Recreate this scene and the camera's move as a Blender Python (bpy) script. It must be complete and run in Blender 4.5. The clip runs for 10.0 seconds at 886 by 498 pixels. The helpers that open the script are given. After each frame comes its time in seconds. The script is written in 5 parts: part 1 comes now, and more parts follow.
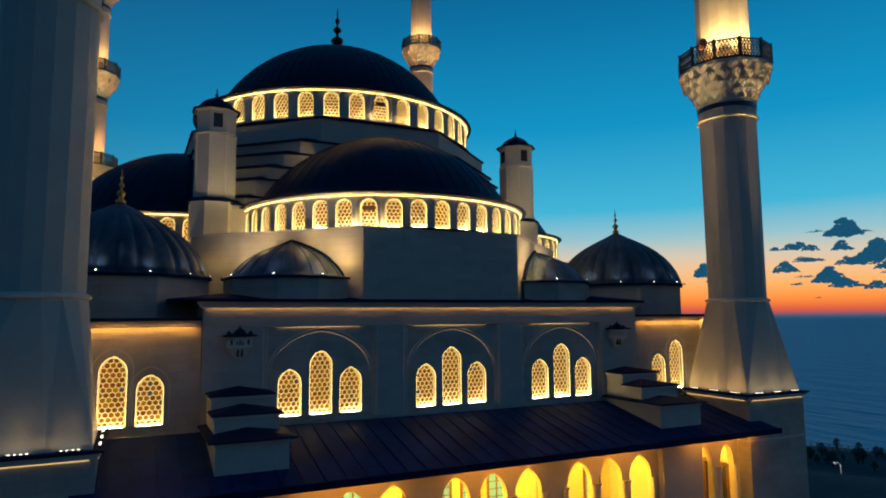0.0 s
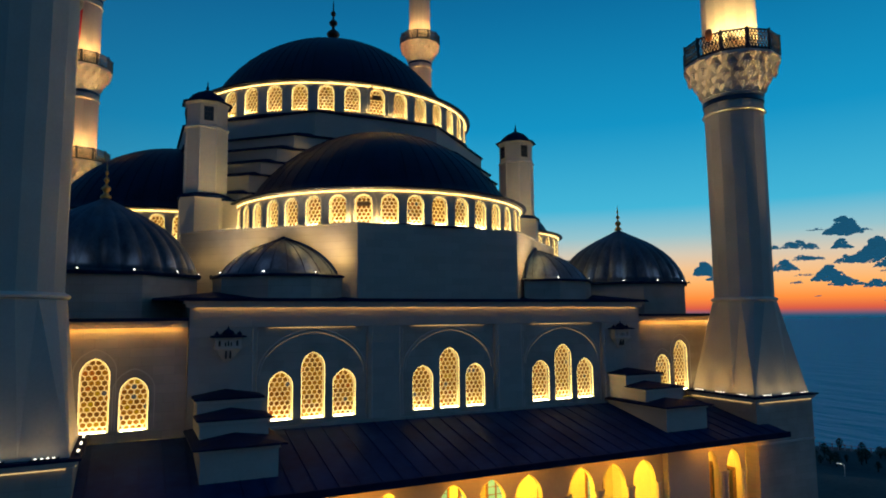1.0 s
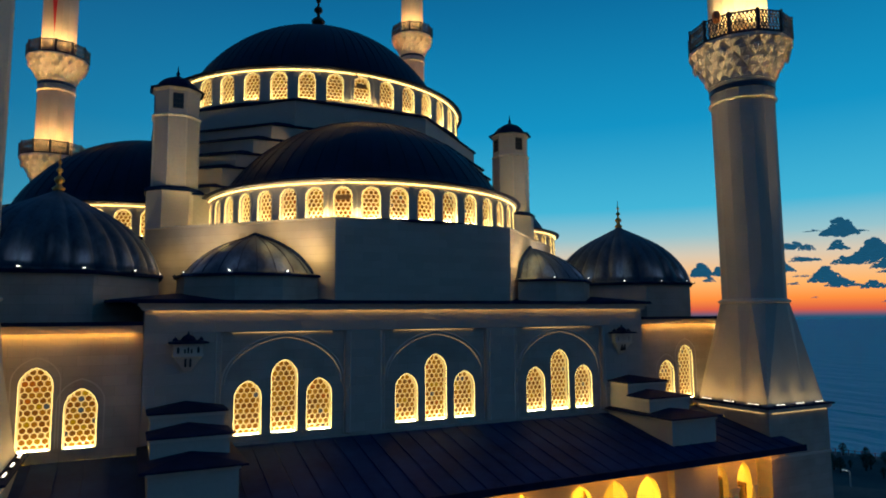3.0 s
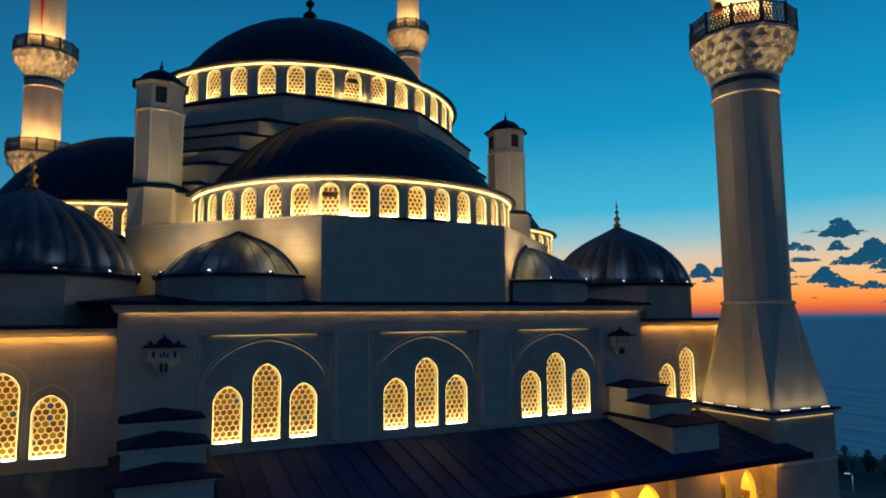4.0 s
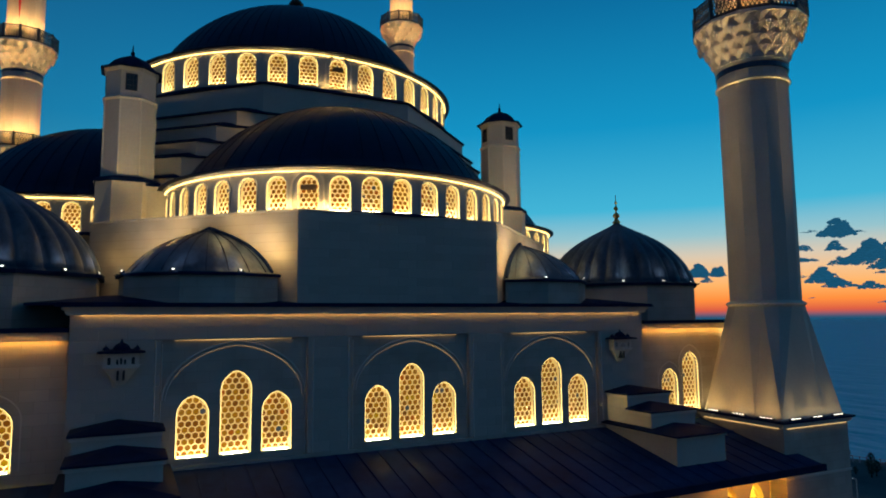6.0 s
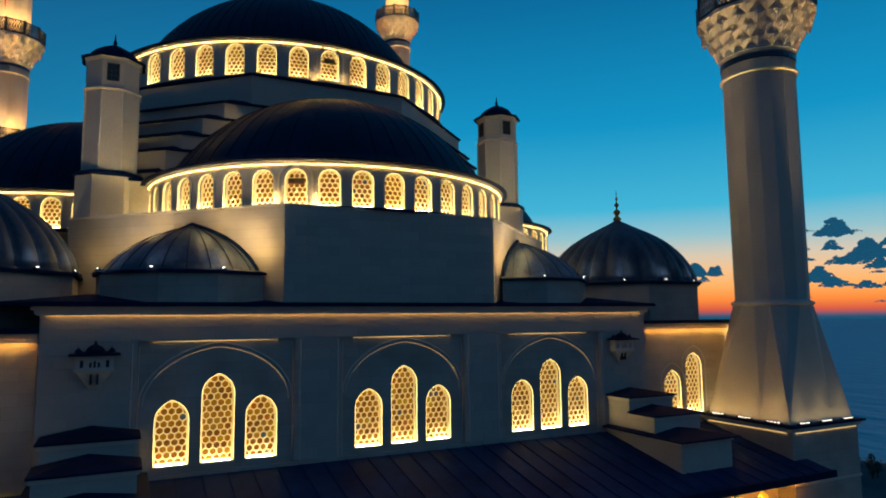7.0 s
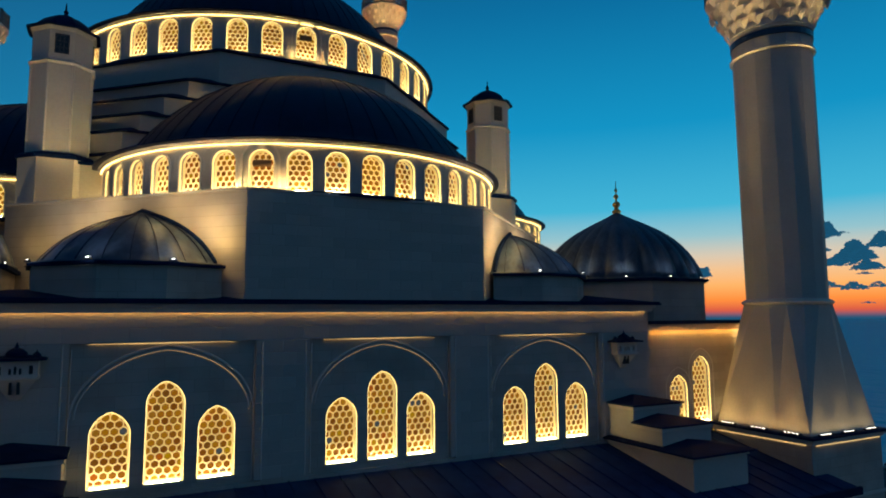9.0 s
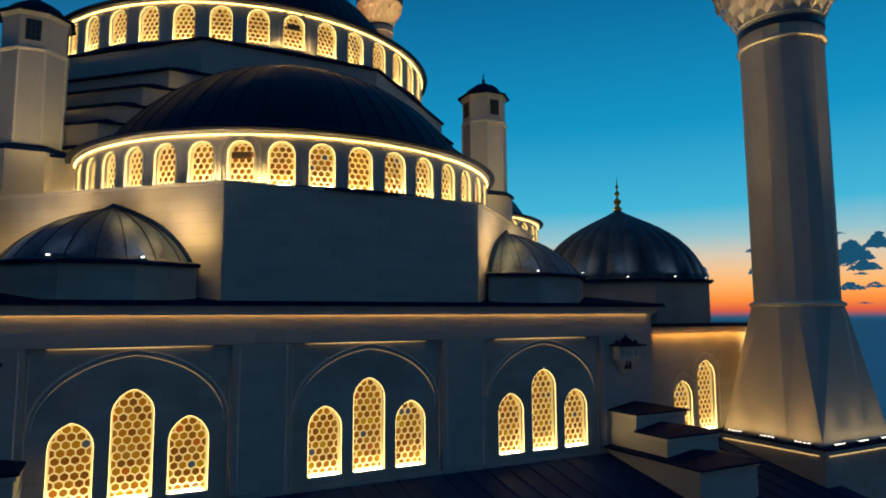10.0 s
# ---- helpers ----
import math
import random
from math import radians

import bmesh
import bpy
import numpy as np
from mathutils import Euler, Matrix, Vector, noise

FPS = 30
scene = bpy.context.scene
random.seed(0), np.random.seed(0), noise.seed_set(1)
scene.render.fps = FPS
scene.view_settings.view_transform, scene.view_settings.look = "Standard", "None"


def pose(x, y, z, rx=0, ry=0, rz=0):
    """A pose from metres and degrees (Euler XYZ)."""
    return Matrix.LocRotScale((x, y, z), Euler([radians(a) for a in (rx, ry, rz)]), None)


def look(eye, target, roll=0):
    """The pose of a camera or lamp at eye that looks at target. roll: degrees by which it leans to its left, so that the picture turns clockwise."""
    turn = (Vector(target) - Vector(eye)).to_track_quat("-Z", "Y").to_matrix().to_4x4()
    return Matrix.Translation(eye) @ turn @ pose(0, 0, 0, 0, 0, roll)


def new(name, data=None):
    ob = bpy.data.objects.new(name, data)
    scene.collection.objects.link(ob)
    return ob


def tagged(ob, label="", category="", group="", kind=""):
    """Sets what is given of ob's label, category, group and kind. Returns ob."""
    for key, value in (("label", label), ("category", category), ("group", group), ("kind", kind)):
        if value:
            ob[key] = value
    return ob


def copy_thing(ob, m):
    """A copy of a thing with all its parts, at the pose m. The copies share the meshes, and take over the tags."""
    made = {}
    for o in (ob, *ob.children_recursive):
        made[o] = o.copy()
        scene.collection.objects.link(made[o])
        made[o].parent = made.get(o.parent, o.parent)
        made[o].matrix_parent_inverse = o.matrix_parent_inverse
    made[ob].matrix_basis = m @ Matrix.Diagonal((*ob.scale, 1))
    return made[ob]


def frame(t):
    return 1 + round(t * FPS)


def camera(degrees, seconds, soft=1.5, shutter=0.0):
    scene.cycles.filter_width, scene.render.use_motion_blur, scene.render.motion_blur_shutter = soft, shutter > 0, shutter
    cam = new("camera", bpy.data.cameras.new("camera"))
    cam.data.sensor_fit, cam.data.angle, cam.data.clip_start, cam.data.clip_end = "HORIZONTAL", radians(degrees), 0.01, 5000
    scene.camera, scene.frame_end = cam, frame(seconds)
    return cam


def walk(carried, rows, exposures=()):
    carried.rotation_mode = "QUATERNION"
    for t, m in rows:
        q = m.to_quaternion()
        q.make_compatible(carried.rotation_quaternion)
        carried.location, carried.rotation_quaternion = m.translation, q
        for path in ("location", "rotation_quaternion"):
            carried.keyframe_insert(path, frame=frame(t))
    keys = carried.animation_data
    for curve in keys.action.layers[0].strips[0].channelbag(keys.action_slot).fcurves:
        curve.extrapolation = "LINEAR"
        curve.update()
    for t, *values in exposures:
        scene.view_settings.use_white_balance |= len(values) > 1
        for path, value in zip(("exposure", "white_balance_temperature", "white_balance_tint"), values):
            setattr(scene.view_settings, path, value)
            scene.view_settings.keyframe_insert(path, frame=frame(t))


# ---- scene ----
cam = camera(68.6, 10.0, soft=1.9)
PATH = [
    (0, (-16.727, -33.779, 1.656), (-15.869, -31.985, 1.867), -0.5),
    (0.5, (-16.417, -33.245, 1.695), (-15.559, -31.451, 1.901), -0.5),
    (1, (-16.046, -32.652, 1.737), (-15.187, -30.858, 1.943), -0.5),
    (1.5, (-15.628, -32.067, 1.781), (-14.768, -30.273, 1.987), -0.5),
    (2, (-15.151, -31.41, 1.821), (-14.289, -29.617, 2.029), -0.5),
    (2.5, (-14.703, -30.785, 1.823), (-13.838, -28.993, 2.032), -0.5),
    (4, (-13.265, -29.136, 1.922), (-12.397, -27.347, 2.133), -0.5),
    (4.5, (-12.847, -28.727, 1.946), (-11.979, -26.937, 2.158), -0.5),
    (5, (-12.472, -28.271, 1.985), (-11.603, -26.483, 2.197), -0.5),
    (5.5, (-12.139, -27.818, 2.003), (-11.267, -26.03, 2.215), -0.5),
    (7, (-11.078, -26.175, 2.056), (-10.198, -24.392, 2.265), -0.5),
    (7.5, (-10.702, -25.532, 2.026), (-9.813, -23.753, 2.235), -0.5),
    (8, (-10.313, -24.815, 2.014), (-9.416, -23.04, 2.223), -0.4),
    (8.5, (-9.907, -24.127, 1.989), (-9.005, -22.355, 2.2), -0.4),
    (9, (-9.443, -23.435, 2.017), (-8.536, -21.665, 2.227), -0.4),
    (9.5, (-8.989, -22.803, 2.07), (-8.079, -21.034, 2.279), -0.4),
    (10, (-8.517, -22.129, 2.129), (-7.604, -20.363, 2.338), -0.3),
]
walk(cam, [(t, look(eye, target, roll)) for t, eye, target, roll in PATH])

# ---- dusk sky ----
world = bpy.data.worlds.new("dusk")
scene.world = world
world.use_nodes = True
WN, WL = world.node_tree.nodes, world.node_tree.links
WN.clear()


def ramp(nodes, stops, interp="LINEAR"):
    r = nodes.new("ShaderNodeValToRGB")
    r.color_ramp.interpolation = interp
    e = r.color_ramp.elements
    while len(e) < len(stops):
        e.new(0.5)
    for k, (p, c) in enumerate(stops):
        e[k].position, e[k].color = p, (*c, 1)
    return r


w_co = WN.new("ShaderNodeTexCoord")
w_xyz = WN.new("ShaderNodeSeparateXYZ")
WL.new(w_co.outputs["Generated"], w_xyz.inputs[0])
w_map = WN.new("ShaderNodeMapRange")
w_map.inputs[1].default_value, w_map.inputs[2].default_value = -0.02, 0.55
WL.new(w_xyz.outputs[2], w_map.inputs[0])
# the sunset side, from the horizon up
west = ramp(WN, [(0.0, (0.006, 0.085, 0.16)), (0.030, (0.010, 0.075, 0.15)), (0.037, (0.16, 0.090, 0.14)), (0.048, (0.62, 0.095, 0.050)),
                 (0.075, (0.90, 0.25, 0.045)), (0.110, (0.88, 0.40, 0.12)), (0.150, (0.78, 0.48, 0.25)), (0.185, (0.60, 0.51, 0.39)),
                 (0.235, (0.27, 0.48, 0.53)), (0.31, (0.050, 0.40, 0.59)), (0.52, (0.006, 0.255, 0.485)),
                 (0.80, (0.003, 0.14, 0.315)), (1.0, (0.003, 0.08, 0.20))])
# the night side
east = ramp(WN, [(0.0, (0.054, 0.070, 0.092)), (0.10, (0.042, 0.072, 0.112)), (0.28, (0.014, 0.078, 0.175)), (1.0, (0.007, 0.050, 0.135))])
WL.new(w_map.outputs[0], west.inputs[0])
WL.new(w_map.outputs[0], east.inputs[0])
w_dot = WN.new("ShaderNodeVectorMath")
w_dot.operation = "DOT_PRODUCT"
w_dot.inputs[1].default_value = (0.86, 0.50, 0.0)
WL.new(w_co.outputs["Generated"], w_dot.inputs[0])
w_side = WN.new("ShaderNodeMapRange")
w_side.interpolation_type = "SMOOTHSTEP"
w_side.inputs[1].default_value, w_side.inputs[2].default_value = -0.25, 0.95
WL.new(w_dot.outputs["Value"], w_side.inputs[0])
w_mix = WN.new("ShaderNodeMix")
w_mix.data_type = "RGBA"
WL.new(w_side.outputs[0], w_mix.inputs[0])
WL.new(east.outputs[0], w_mix.inputs[6])
WL.new(west.outputs[0], w_mix.inputs[7])
w_bg = WN.new("ShaderNodeBackground")
w_bg.inputs[1].default_value = 1.16
w_out = WN.new("ShaderNodeOutputWorld")
WL.new(w_mix.outputs[2], w_bg.inputs[0])
WL.new(w_bg.outputs[0], w_out.inputs[0])


# ---- materials ----
def material(name):
    m = bpy.data.materials.new(name)
    m.use_nodes = True
    return m, m.node_tree.nodes, m.node_tree.links, m.node_tree.nodes["Principled BSDF"]


def surface(name, dark, light, scale, rough=0.7, metal=0.0, bump=0.15, fine=9.0, streak=1.0, rough_var=0.12):
    """Two scales of noise for colour and relief."""
    m, n, l, p = material(name)
    co = n.new("ShaderNodeTexCoord")
    mp = n.new("ShaderNodeMapping")
    mp.inputs["Scale"].default_value = (1, 1, 1 / streak)
    l.new(co.outputs["Object"], mp.inputs[0])
    a = n.new("ShaderNodeTexNoise")
    a.inputs["Scale"].default_value, a.inputs["Detail"].default_value = scale, 5
    b = n.new("ShaderNodeTexNoise")
    b.inputs["Scale"].default_value, b.inputs["Detail"].default_value = scale * fine, 3
    l.new(mp.outputs[0], a.inputs[0])
    l.new(mp.outputs[0], b.inputs[0])
    mix = n.new("ShaderNodeMath")
    mix.operation = "MULTIPLY_ADD"
    mix.inputs[1].default_value = 0.35
    l.new(b.outputs[0], mix.inputs[0])
    half = n.new("ShaderNodeMath")
    half.operation = "MULTIPLY"
    half.inputs[1].default_value = 0.65
    l.new(a.outputs[0], half.inputs[0])
    l.new(half.outputs[0], mix.inputs[2])
    r = ramp(n, [(0.32, dark), (0.68, light)])
    l.new(mix.outputs[0], r.inputs[0])
    l.new(r.outputs[0], p.inputs["Base Color"])
    p.inputs["Metallic"].default_value = metal
    rr = n.new("ShaderNodeMapRange")
    rr.inputs[3].default_value, rr.inputs[4].default_value = rough - rough_var, rough + rough_var
    l.new(mix.outputs[0], rr.inputs[0])
    l.new(rr.outputs[0], p.inputs["Roughness"])
    bp = n.new("ShaderNodeBump")
    bp.inputs["Strength"].default_value, bp.inputs["Distance"].default_value = bump, 0.02
    l.new(mix.outputs[0], bp.inputs["Height"])
    l.new(bp.outputs[0], p.inputs["Normal"])
    return m


def ashlar(name, dark, light):
    """Sawn limestone blocks in courses, 0.9 by 0.42 m, with fine joints."""
    m, n, l, p = material(name)
    co = n.new("ShaderNodeTexCoord")
    sep = n.new("ShaderNodeSeparateXYZ")
    l.new(co.outputs["Object"], sep.inputs[0])
    add = n.new("ShaderNodeMath")
    l.new(sep.outputs[0], add.inputs[0])
    l.new(sep.outputs[1], add.inputs[1])
    comb = n.new("ShaderNodeCombineXYZ")
    l.new(add.outputs[0], comb.inputs[0])
    l.new(sep.outputs[2], comb.inputs[1])
    br = n.new("ShaderNodeTexBrick")
    br.inputs["Color1"].default_value, br.inputs["Color2"].default_value = (*dark, 1), (*light, 1)
    br.inputs["Mortar"].default_value = (dark[0] * 0.84, dark[1] * 0.83, dark[2] * 0.82, 1)
    br.inputs["Scale"].default_value = 1.0
    br.inputs["Brick Width"].default_value, br.inputs["Row Height"].default_value = 0.95, 0.42
    br.inputs["Mortar Size"].default_value = 0.008
    l.new(comb.outputs[0], br.inputs["Vector"])
    a = n.new("ShaderNodeTexNoise")
    a.inputs["Scale"].default_value, a.inputs["Detail"].default_value = 0.55, 6
    l.new(co.outputs["Object"], a.inputs[0])
    b = n.new("ShaderNodeTexNoise")
    b.inputs["Scale"].default_value, b.inputs["Detail"].default_value = 14, 4
    l.new(co.outputs["Object"], b.inputs[0])
    st = ramp(n, [(0.3, (0.76, 0.745, 0.72)), (0.7, (1.06, 1.05, 1.04))])
    l.new(a.outputs[0], st.inputs[0])
    mul = n.new("ShaderNodeMix")
    mul.data_type, mul.blend_type = "RGBA", "MULTIPLY"
    mul.inputs[0].default_value = 1.0
    l.new(br.outputs[0], mul.inputs[6])
    l.new(st.outputs[0], mul.inputs[7])
    l.new(mul.outputs[2], p.inputs["Base Color"])
    p.inputs["Roughness"].default_value = 0.75
    h = n.new("ShaderNodeMath")
    h.operation = "MULTIPLY_ADD"
    h.inputs[1].default_value = 0.25
    l.new(b.outputs[0], h.inputs[0])
    inv = n.new("ShaderNodeMath")
    inv.operation = "SUBTRACT"
    inv.inputs[0].default_value = 1.0
    l.new(br.outputs["Fac"], inv.inputs[1])
    l.new(inv.outputs[0], h.inputs[2])
    bp = n.new("ShaderNodeBump")
    bp.inputs["Strength"].default_value, bp.inputs["Distance"].default_value = 0.2, 0.01
    l.new(h.outputs[0], bp.inputs["Height"])
    l.new(bp.outputs[0], p.inputs["Normal"])
    return m


def glow(name, colour, strength):
    m, n, l, p = material(name)
    p.inputs["Base Color"].default_value = (*colour, 1)
    p.inputs["Emission Color"].default_value = (*colour, 1)
    p.inputs["Emission Strength"].default_value = strength
    return m


def stained(name, strength):
    """Coloured glass with its own glow, put in for the lit room behind."""
    m, n, l, p = material(name)
    rnd = n.new("ShaderNodeObjectInfo").outputs["Random"]
    r = ramp(n, [(0.0, (0.80, 0.30, 0.010)), (0.18, (0.42, 0.13, 0.006)), (0.34, (0.92, 0.40, 0.012)), (0.48, (0.55, 0.20, 0.010)), (0.62, (0.74, 0.34, 0.030)),
                 (0.74, (0.36, 0.14, 0.015)), (0.84, (0.95, 0.22, 0.005)), (0.90, (1.0, 0.58, 0.0)), (0.972, (0.02, 0.16, 0.24))], "CONSTANT")
    l.new(rnd, r.inputs[0])
    p.inputs["Base Color"].default_value = (0.10, 0.04, 0.006, 1)
    l.new(r.outputs[0], p.inputs["Emission Color"])
    p.inputs["Emission Strength"].default_value = strength
    p.inputs["Roughness"].default_value = 0.3
    p.inputs["Specular IOR Level"].default_value = 0.1
    return m


def block_stone(name, dark, light):
    """Single sawn blocks, each a little different."""
    m = surface(name, dark, light, 0.8, 0.75, bump=0.15, fine=16)
    n, l = m.node_tree.nodes, m.node_tree.links
    p = n["Principled BSDF"]
    base = p.inputs["Base Color"].links[0].from_socket
    mp = n.new("ShaderNodeMapRange")
    mp.inputs[3].default_value, mp.inputs[4].default_value = 0.93, 1.06
    l.new(n.new("ShaderNodeObjectInfo").outputs["Random"], mp.inputs[0])
    mul = n.new("ShaderNodeVectorMath")
    mul.operation = "SCALE"
    l.new(base, mul.inputs[0])
    l.new(mp.outputs[0], mul.inputs["Scale"])
    l.new(mul.outputs[0], p.inputs["Base Color"])
    return m


BLOCK = block_stone("limestone_block", (0.43, 0.385, 0.325), (0.49, 0.44, 0.375))
STONE = ashlar("limestone_ashlar", (0.43, 0.385, 0.325), (0.49, 0.44, 0.375))
SMOOTH = surface("dressed_limestone", (0.43, 0.39, 0.33), (0.53, 0.485, 0.415), 0.5, 0.75, bump=0.12, fine=18)
TRIM = surface("carved_limestone", (0.54, 0.485, 0.41), (0.64, 0.58, 0.50), 1.2, 0.7, bump=0.1, fine=12)
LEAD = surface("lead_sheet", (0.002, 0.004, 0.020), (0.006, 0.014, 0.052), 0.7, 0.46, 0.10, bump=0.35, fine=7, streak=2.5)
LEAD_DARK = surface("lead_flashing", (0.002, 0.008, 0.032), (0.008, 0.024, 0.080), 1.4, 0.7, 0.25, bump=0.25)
LATTICE = surface("plaster_lattice_glow", (0.70, 0.62, 0.48), (0.80, 0.72, 0.58), 3, 0.6)
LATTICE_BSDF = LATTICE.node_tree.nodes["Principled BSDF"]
LATTICE_BSDF.inputs["Emission Color"].default_value = (1.0, 0.64, 0.16, 1)   # own glow put into the thin gypsum, for light through from the hall
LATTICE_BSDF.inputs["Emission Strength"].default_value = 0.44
# paler streaked copy of the lead: the small domes' lit sheen in its colour
LEAD_PALE = surface("streaked_sheen_lead", (0.007, 0.014, 0.034), (0.060, 0.094, 0.140), 1.1, 0.55, 0.2, bump=0.4, fine=6, streak=4.0)
BRONZE = surface("dark_bronze", (0.05, 0.025, 0.02), (0.14, 0.06, 0.035), 6, 0.35, 0.8)
GOLD = surface("gilded_copper", (0.45, 0.24, 0.07), (0.70, 0.40, 0.12), 6, 0.3, 0.9)
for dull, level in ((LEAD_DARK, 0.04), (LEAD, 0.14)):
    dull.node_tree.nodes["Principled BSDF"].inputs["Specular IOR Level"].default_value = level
IRON = surface("dark_iron", (0.02, 0.025, 0.03), (0.05, 0.055, 0.065), 5, 0.5, 0.6)
WOOD = surface("dark_wood", (0.07, 0.03, 0.015), (0.16, 0.075, 0.035), 3, 0.5, streak=6)
PLASTER = surface("porch_plaster", (0.55, 0.46, 0.30), (0.66, 0.56, 0.38), 0.9, 0.8)
LED = glow("warm_led", (1.0, 0.72, 0.25), 5.4)
LED_SOFT = glow("warm_led_dim", (1.0, 0.60, 0.19), 5.5)
LINE_GLOW = glow("warm_line_glow", (1.0, 0.66, 0.25), 0.85)
LED_SILL = glow("sill_led", (1.0, 0.79, 0.34), 85.0)
LED_BASE = glow("base_led", (1.0, 0.68, 0.27), 0.8)
LED_EDGE = glow("reveal_led", (1.0, 0.74, 0.26), 3.0)
GLOW_FAINT = glow("faint_line_glow", (1.0, 0.66, 0.25), 0.5)
LED_WING = glow("wing_led", (1.0, 0.50, 0.09), 17.0)
LED_WHITE = glow("white_led", (1.0, 0.93, 0.78), 3.5)
PANE = stained("stained_pane", 0.29)


# ---- building helpers ----
def thing(name, at, label="", category="", group="", kind=""):
    ob = new(name)
    ob.location = at
    return tagged(ob, label, category, group, kind)


def mesh_of(name, bm, mat, smooth=False):
    me = bpy.data.meshes.new(name)
    bmesh.ops.recalc_face_normals(bm, faces=bm.faces)
    bm.to_mesh(me)
    bm.free()
    me.materials.append(mat)
    if smooth:
        for f in me.polygons:
            f.use_smooth = True
    return me


def part(name, bm, mat, parent, label="", smooth=False, at=None):
    """Links a bmesh, or a mesh already made, as one object under a thing."""
    me = bm if isinstance(bm, bpy.types.Mesh) else mesh_of(name, bm, mat, smooth)
    ob = new(name, me)
    ob.parent = parent
    if at is not None:
        ob.matrix_basis = at
    return tagged(ob, label)


def box(bm, x0, x1, y0, y1, z0, z1):
    v = [bm.verts.new((x, y, z)) for z in (z0, z1) for x, y in ((x0, y0), (x1, y0), (x1, y1), (x0, y1))]
    for q in ((3, 2, 1, 0), (4, 5, 6, 7), (0, 1, 5, 4), (1, 2, 6, 5), (2, 3, 7, 6), (3, 0, 4, 7)):
        bm.faces.new([v[i] for i in q])


def boxes(*dims):
    bm = bmesh.new()
    for d in dims:
        box(bm, *d)
    return bm


def prism(bm, pts, z0, z1, pts_top=None):
    """A polygon drawn up from z0 to z1, to another outline at the top if given."""
    lo = [bm.verts.new((x, y, z0)) for x, y in pts]
    hi = [bm.verts.new((x, y, z1)) for x, y in (pts_top or pts)]
    n = len(lo)
    for i in range(n):
        bm.faces.new((lo[i], lo[(i + 1) % n], hi[(i + 1) % n], hi[i]))
    bm.faces.new(lo[::-1])
    bm.faces.new(hi)


def ngon(n, r, cx=0.0, cy=0.0, turn=0.0):
    return [(cx + r * math.cos(turn + 2 * math.pi * i / n), cy + r * math.sin(turn + 2 * math.pi * i / n)) for i in range(n)]


def lathe(bm, profile, segs, a0=0.0, a1=2 * math.pi, cx=0.0, cy=0.0, flute=None):
    """Turns (r, z) pairs about the upright axis; flute(a, r, z) may change the radius."""
    full = a1 - a0 > 2 * math.pi - 1e-4
    cols = segs if full else segs + 1
    rings = []
    for r, z in profile:
        if r < 1e-5:
            rings.append([bm.verts.new((cx, cy, z))] * cols)
            continue
        ring = []
        for i in range(cols):
            a = a0 + (a1 - a0) * i / segs
            q = flute(a, r, z) if flute else r
            ring.append(bm.verts.new((cx + q * math.cos(a), cy + q * math.sin(a), z)))
        rings.append(ring)
    for lo, hi in zip(rings, rings[1:]):
        for i in range(segs):
            j = (i + 1) % cols
            f = []
            for v in (lo[i], lo[j], hi[j], hi[i]):
                if v not in f:
                    f.append(v)
            if len(f) > 2:
                bm.faces.new(f)


def strip(bm, path, r=0.05, sides=4):
    """A thin rod along a list of points."""
    path = [Vector(p) for p in path]
    rings = []
    for i, p in enumerate(path):
        d = (path[min(i + 1, len(path) - 1)] - path[max(i - 1, 0)]).normalized()
        s = d.cross(Vector((0, 0, 1)))
        s = s.normalized() if s.length > 1e-3 else Vector((1, 0, 0))
        u = s.cross(d)
        rings.append([bm.verts.new(p + r * (math.cos(k) * s + math.sin(k) * u)) for k in (2 * math.pi * (j + 0.5) / sides for j in range(sides))])
    for a, b in zip(rings, rings[1:]):
        for j in range(sides):
            bm.faces.new((a[j], a[(j + 1) % sides], b[(j + 1) % sides], b[j]))
    bm.faces.new(rings[0][::-1])
    bm.faces.new(rings[-1])


def arch(w, h, rise, pointed=True, steps=8, x=0.0, z=0.0):
    """An arched outline, from the lower left, counter-clockwise."""
    s = h - rise
    pts = [(x - w / 2, z), (x + w / 2, z)]
    right = []
    for i in range(steps + 1):
        a = i / steps
        if pointed == 'soft':
            px = w / 2 * math.cos(a * math.pi / 2) ** 0.95
            pz = s + rise * (0.82 * math.sin(a * math.pi / 2) + 0.18 * a ** 1.4)
        elif pointed:
            px = w / 2 * math.cos(a * math.pi / 2) ** 0.85
            pz = s + rise * (0.66 * math.sin(a * math.pi / 2) + 0.34 * a ** 1.5)
        else:
            px, pz = w / 2 * math.cos(a * math.pi / 2), s + rise * math.sin(a * math.pi / 2)
        right.append((max(px, 0.0), pz))
    pts += [(x + px, z + pz) for px, pz in right]
    pts += [(x - px, z + pz) for px, pz in right[-2::-1]]
    return pts


from mathutils.geometry import tessellate_polygon


def pierced(bm, outer, holes, to3, depth, back=True):
    """A plate with holes through it: to3(u, v, d) gives the place, d from 0 at the front to depth."""
    loops = [outer] + holes
    flat = [p for lp in loops for p in lp]
    tris = tessellate_polygon([[Vector((u, v, 0)) for u, v in lp] for lp in loops])
    front = [bm.verts.new(to3(u, v, 0.0)) for u, v in flat]
    rear = [bm.verts.new(to3(u, v, depth)) for u, v in flat]
    for t in tris:
        if len(set(t)) == 3:
            bm.faces.new([front[i] for i in t])
            if back:
                bm.faces.new([rear[i] for i in t[::-1]])
    k = 0
    for lp in loops:
        n = len(lp)
        for i in range(n):
            a, b = k + i, k + (i + 1) % n
            bm.faces.new((front[a], front[b], rear[b], rear[a]))
        k += n


